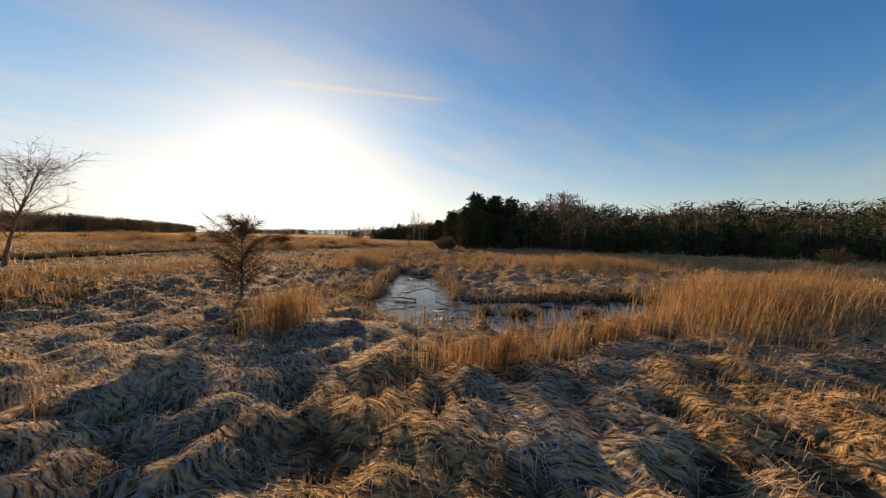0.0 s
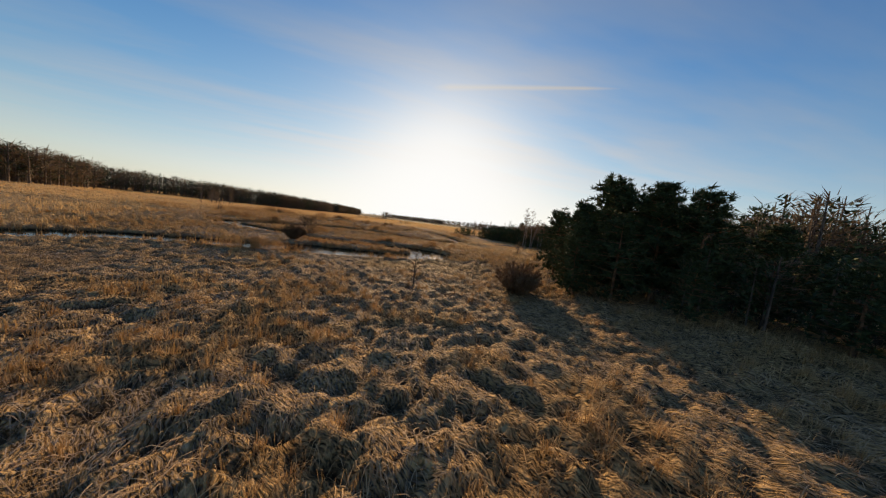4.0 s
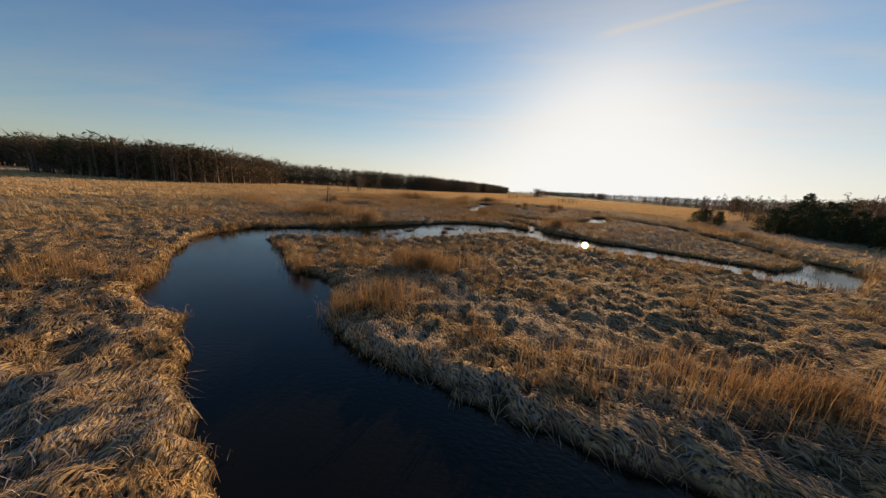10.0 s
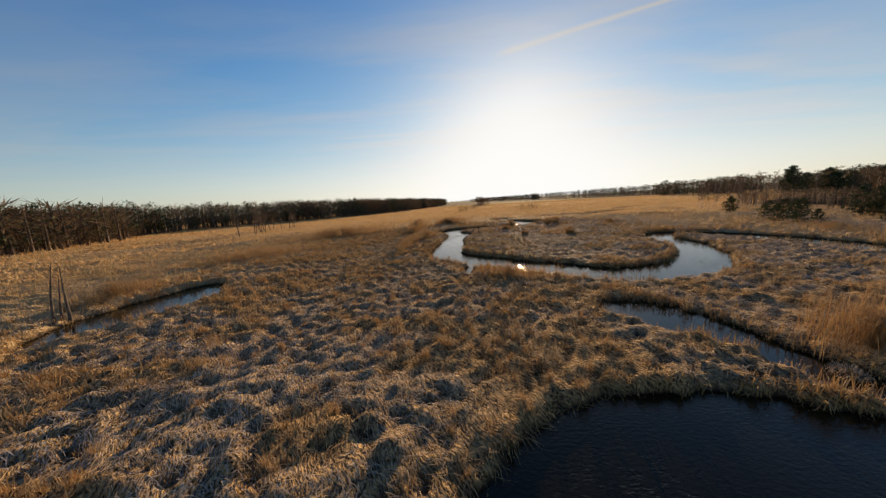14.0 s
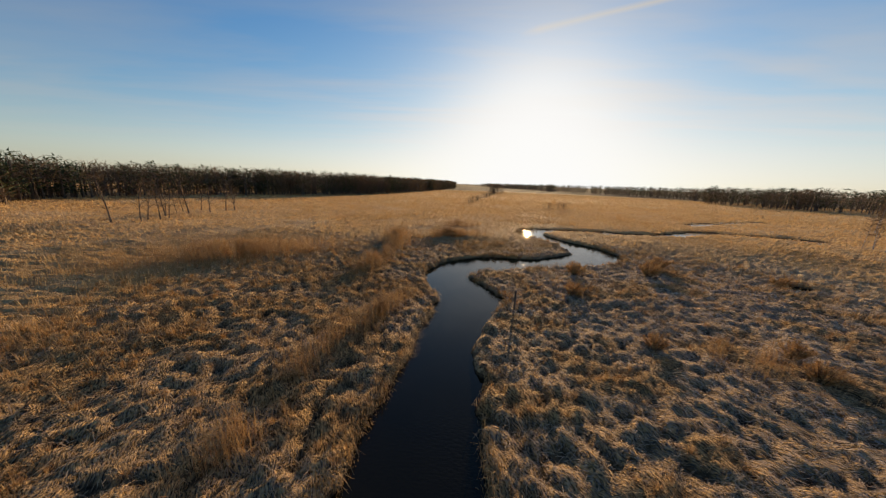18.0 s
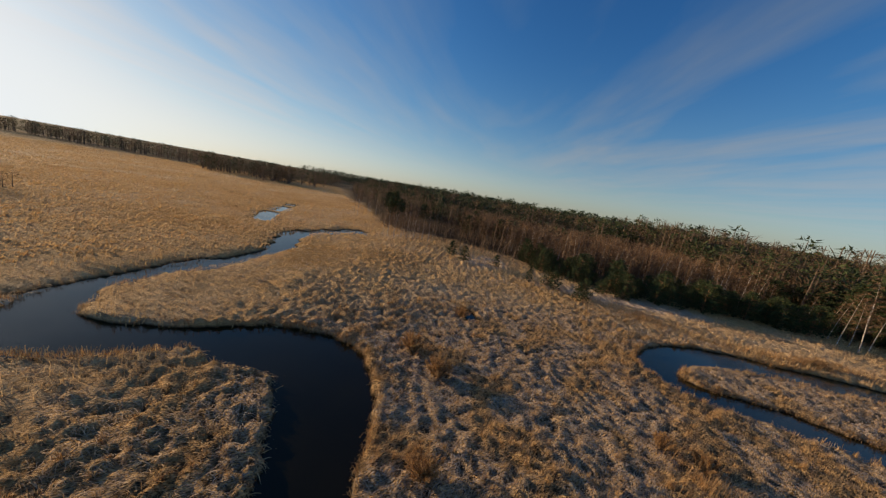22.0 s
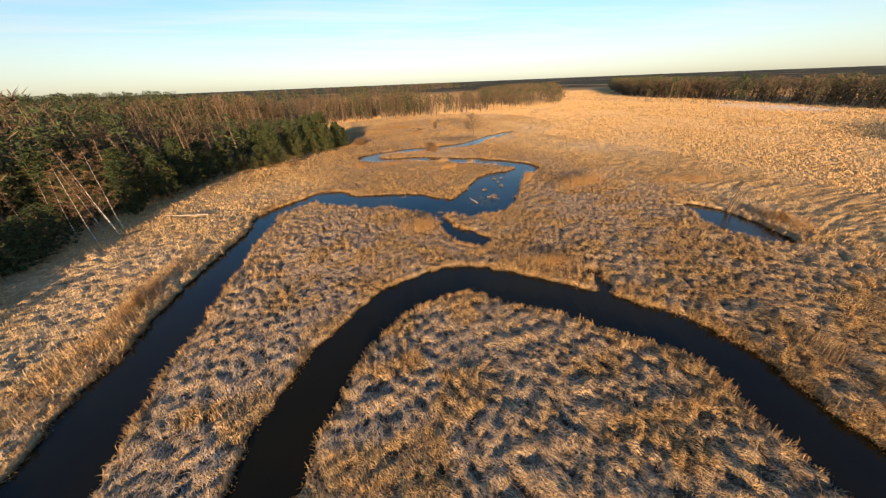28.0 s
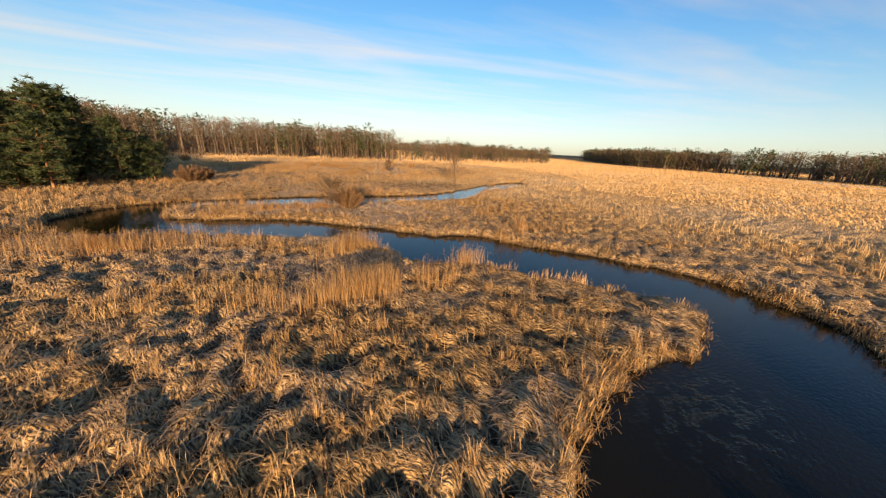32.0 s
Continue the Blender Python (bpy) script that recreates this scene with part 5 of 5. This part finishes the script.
def make_details():
    rng = np.random.default_rng(31)
    for row in ((-12.75, 62.6, 0.75, 0.45, 25, 0.35, 260), (-12.5, 59.4, 0.42, 0.32, 40, 0.36, 200), (-15.9, 58.4, 0.85, 0.26, 60, 0.3, 220),
                (-16.3, 56.1, 0.6, 0.25, 70, 0.2, 90), (-16.4, 54.4, 0.35, 0.3, 0, 0.35, 90), (-17.7, 54.4, 0.3, 0.25, 0, 0.3, 80),
                (-14.9, -16.3, 0.5, 0.3, -25, 0.35, 160), (-14.1, -17.1, 0.7, 0.35, -35, 0.4, 220), (-12.6, -18.5, 0.5, 0.25, -25, 0.4, 120), (-2.4, 69.6, 0.5, 0.4, 20, 0.4, 160), (-3.3, 66.3, 0.4, 0.3, 10, 0.25, 90)):
        islet(rng, *row, "frosted clump of dead sedge standing in the dark pond")
    driftwood("driftwood", "frosted drift log lying across a sedge clump in the pond", [(0.7, -0.62, 0.04), (0.25, -0.3, 0.1), (-0.2, 0.22, 0.1), (-0.68, 0.62, 0.06)], 0.05, (-12.3, 63.4, 0.03), 0)
    driftwood("tree_stump", "forked frosted dead trunk lying half in the pond", [(-0.35, 0.8, -0.06), (-0.12, 0.25, 0.12), (0.14, -0.3, 0.2), (0.3, -0.75, 0.34)], 0.1, (-9.1, 63.8, 0), 0)
    driftwood("fallen_log", "long pale fallen trunk lying on the reedy bank", [(-3, 0, 0.3), (-1.1, 0.25, 0.36), (0.9, 0.1, 0.35), (3, -0.2, 0.3)], 0.13, (30.9, 56.9, 0.35), -12)
    driftwood("floating_branch", "pale branch floating in the icy pond", [(-0.5, 0, 0), (0, 0.06, 0.05), (0.5, 0.02, 0.02)], 0.04, (-16.0, -13.4, 0.05), 130)
    driftwood("floating_branch", "thin crooked branch floating in the dark river", [(-0.4, 0, 0), (0, 0.1, 0.05), (0.4, -0.05, 0.02)], 0.025, (0.6, 58.3, 0.03), 20)
    post = tagged(new("fence_post"), "weathered wooden post standing on the river bank", "post")
    part("shaft", tube([(0, 0, -0.3), (0.01, 0, 0.6), (0.03, 0.02, 1.35)], [0.075, 0.07, 0.06], 8), GREY_BARK, post)
    part("cap", tube([(0.03, 0.02, 1.345), (0.03, 0.02, 1.38)], [0.062, 0.03], 8), DEADWOOD, post, "frosted top of the post")
    post.matrix_basis = stand(post, -8.8, 110.9)
    # thin ice over the first pond, broken by leads of open water, frosted along the shore
    gx, gy = np.meshgrid(np.arange(-20, -10, 0.08), np.arange(-18.4, -6, 0.08))
    px, py = gx.ravel(), gy.ravel()
    g = gap(px, py)
    skin = 0.55 * vnoise(px / 1.3, py / 1.3, 91) + 0.45 * vnoise(px / 0.35, py / 0.35, 92) + np.clip(1 + g / 0.6, 0, 0.5) - 0.10 * np.clip((px + 14.5) / 1.5, -1, 1)
    w = gx.shape[1]
    i = (np.arange(gx.shape[0] - 1)[:, None] * w + np.arange(w - 1)[None]).ravel()
    i = i[(skin[i] > 0.52) & (g[i] < 0.1)]
    T = np.concatenate([np.stack([i, i + 1, i + w + 1], 1), np.stack([i, i + w + 1, i + w], 1)])
    rim = np.clip(1 + g / 0.35, 0, 1) * np.clip(vnoise(px / 0.5, py / 0.5, 93) * 2 - 0.6, 0, 1)
    used, T = np.unique(T, return_inverse=True)
    V = np.stack([px, py, 0.012 + 0.01 * vnoise(px / 0.2, py / 0.2, 94)], 1)[used]
    tagged(new("pond_ice", mesh_tris("pond_ice", V, T.reshape(-1, 3), ICE, True, rim[used])), "thin dark broken ice with frosted rims on the pond", "ice", "ice on the pond", "stuff")
    for x, y, rx, ry, turn in ((-17.2, -14.2, 0.55, 0.26, 50), (-12.6, -9.4, 0.2, 0.8, -12), (-14.4, -11.6, 0.4, 0.22, 30), (-14.0, -10.9, 0.22, 0.16, 70), (-16.6, -16.2, 0.4, 0.22, 10), (-16.0, -15.5, 0.24, 0.14, 80)):
        a = np.linspace(0, 2 * np.pi, 22, endpoint=False)
        r = np.clip(1 + rng.normal(0, 0.24, 22), 0.5, 1.6)
        ring = np.stack([rx * r * np.cos(a), ry * r * np.sin(a)], 1)
        V = np.vstack([np.c_[ring, np.full(22, -0.01)], np.c_[ring * 0.97, np.full(22, 0.012)], [[0, 0, 0.014]]])
        T = [(i, (i + 1) % 22, 22 + (i + 1) % 22) for i in range(22)] + [(i, 22 + (i + 1) % 22, 22 + i) for i in range(22)] + [(22 + i, 22 + (i + 1) % 22, 44) for i in range(22)]
        ob = tagged(new("ice_sheet", mesh_tris("ice_sheet", V, T, ICE, tip=np.full(len(V), 0.5))), "thin sheet of frosted ice on the pond", "ice", "ice on the pond")
        ob.matrix_basis = pose(x, y, 0.004, 0, 0, turn)


make_details()
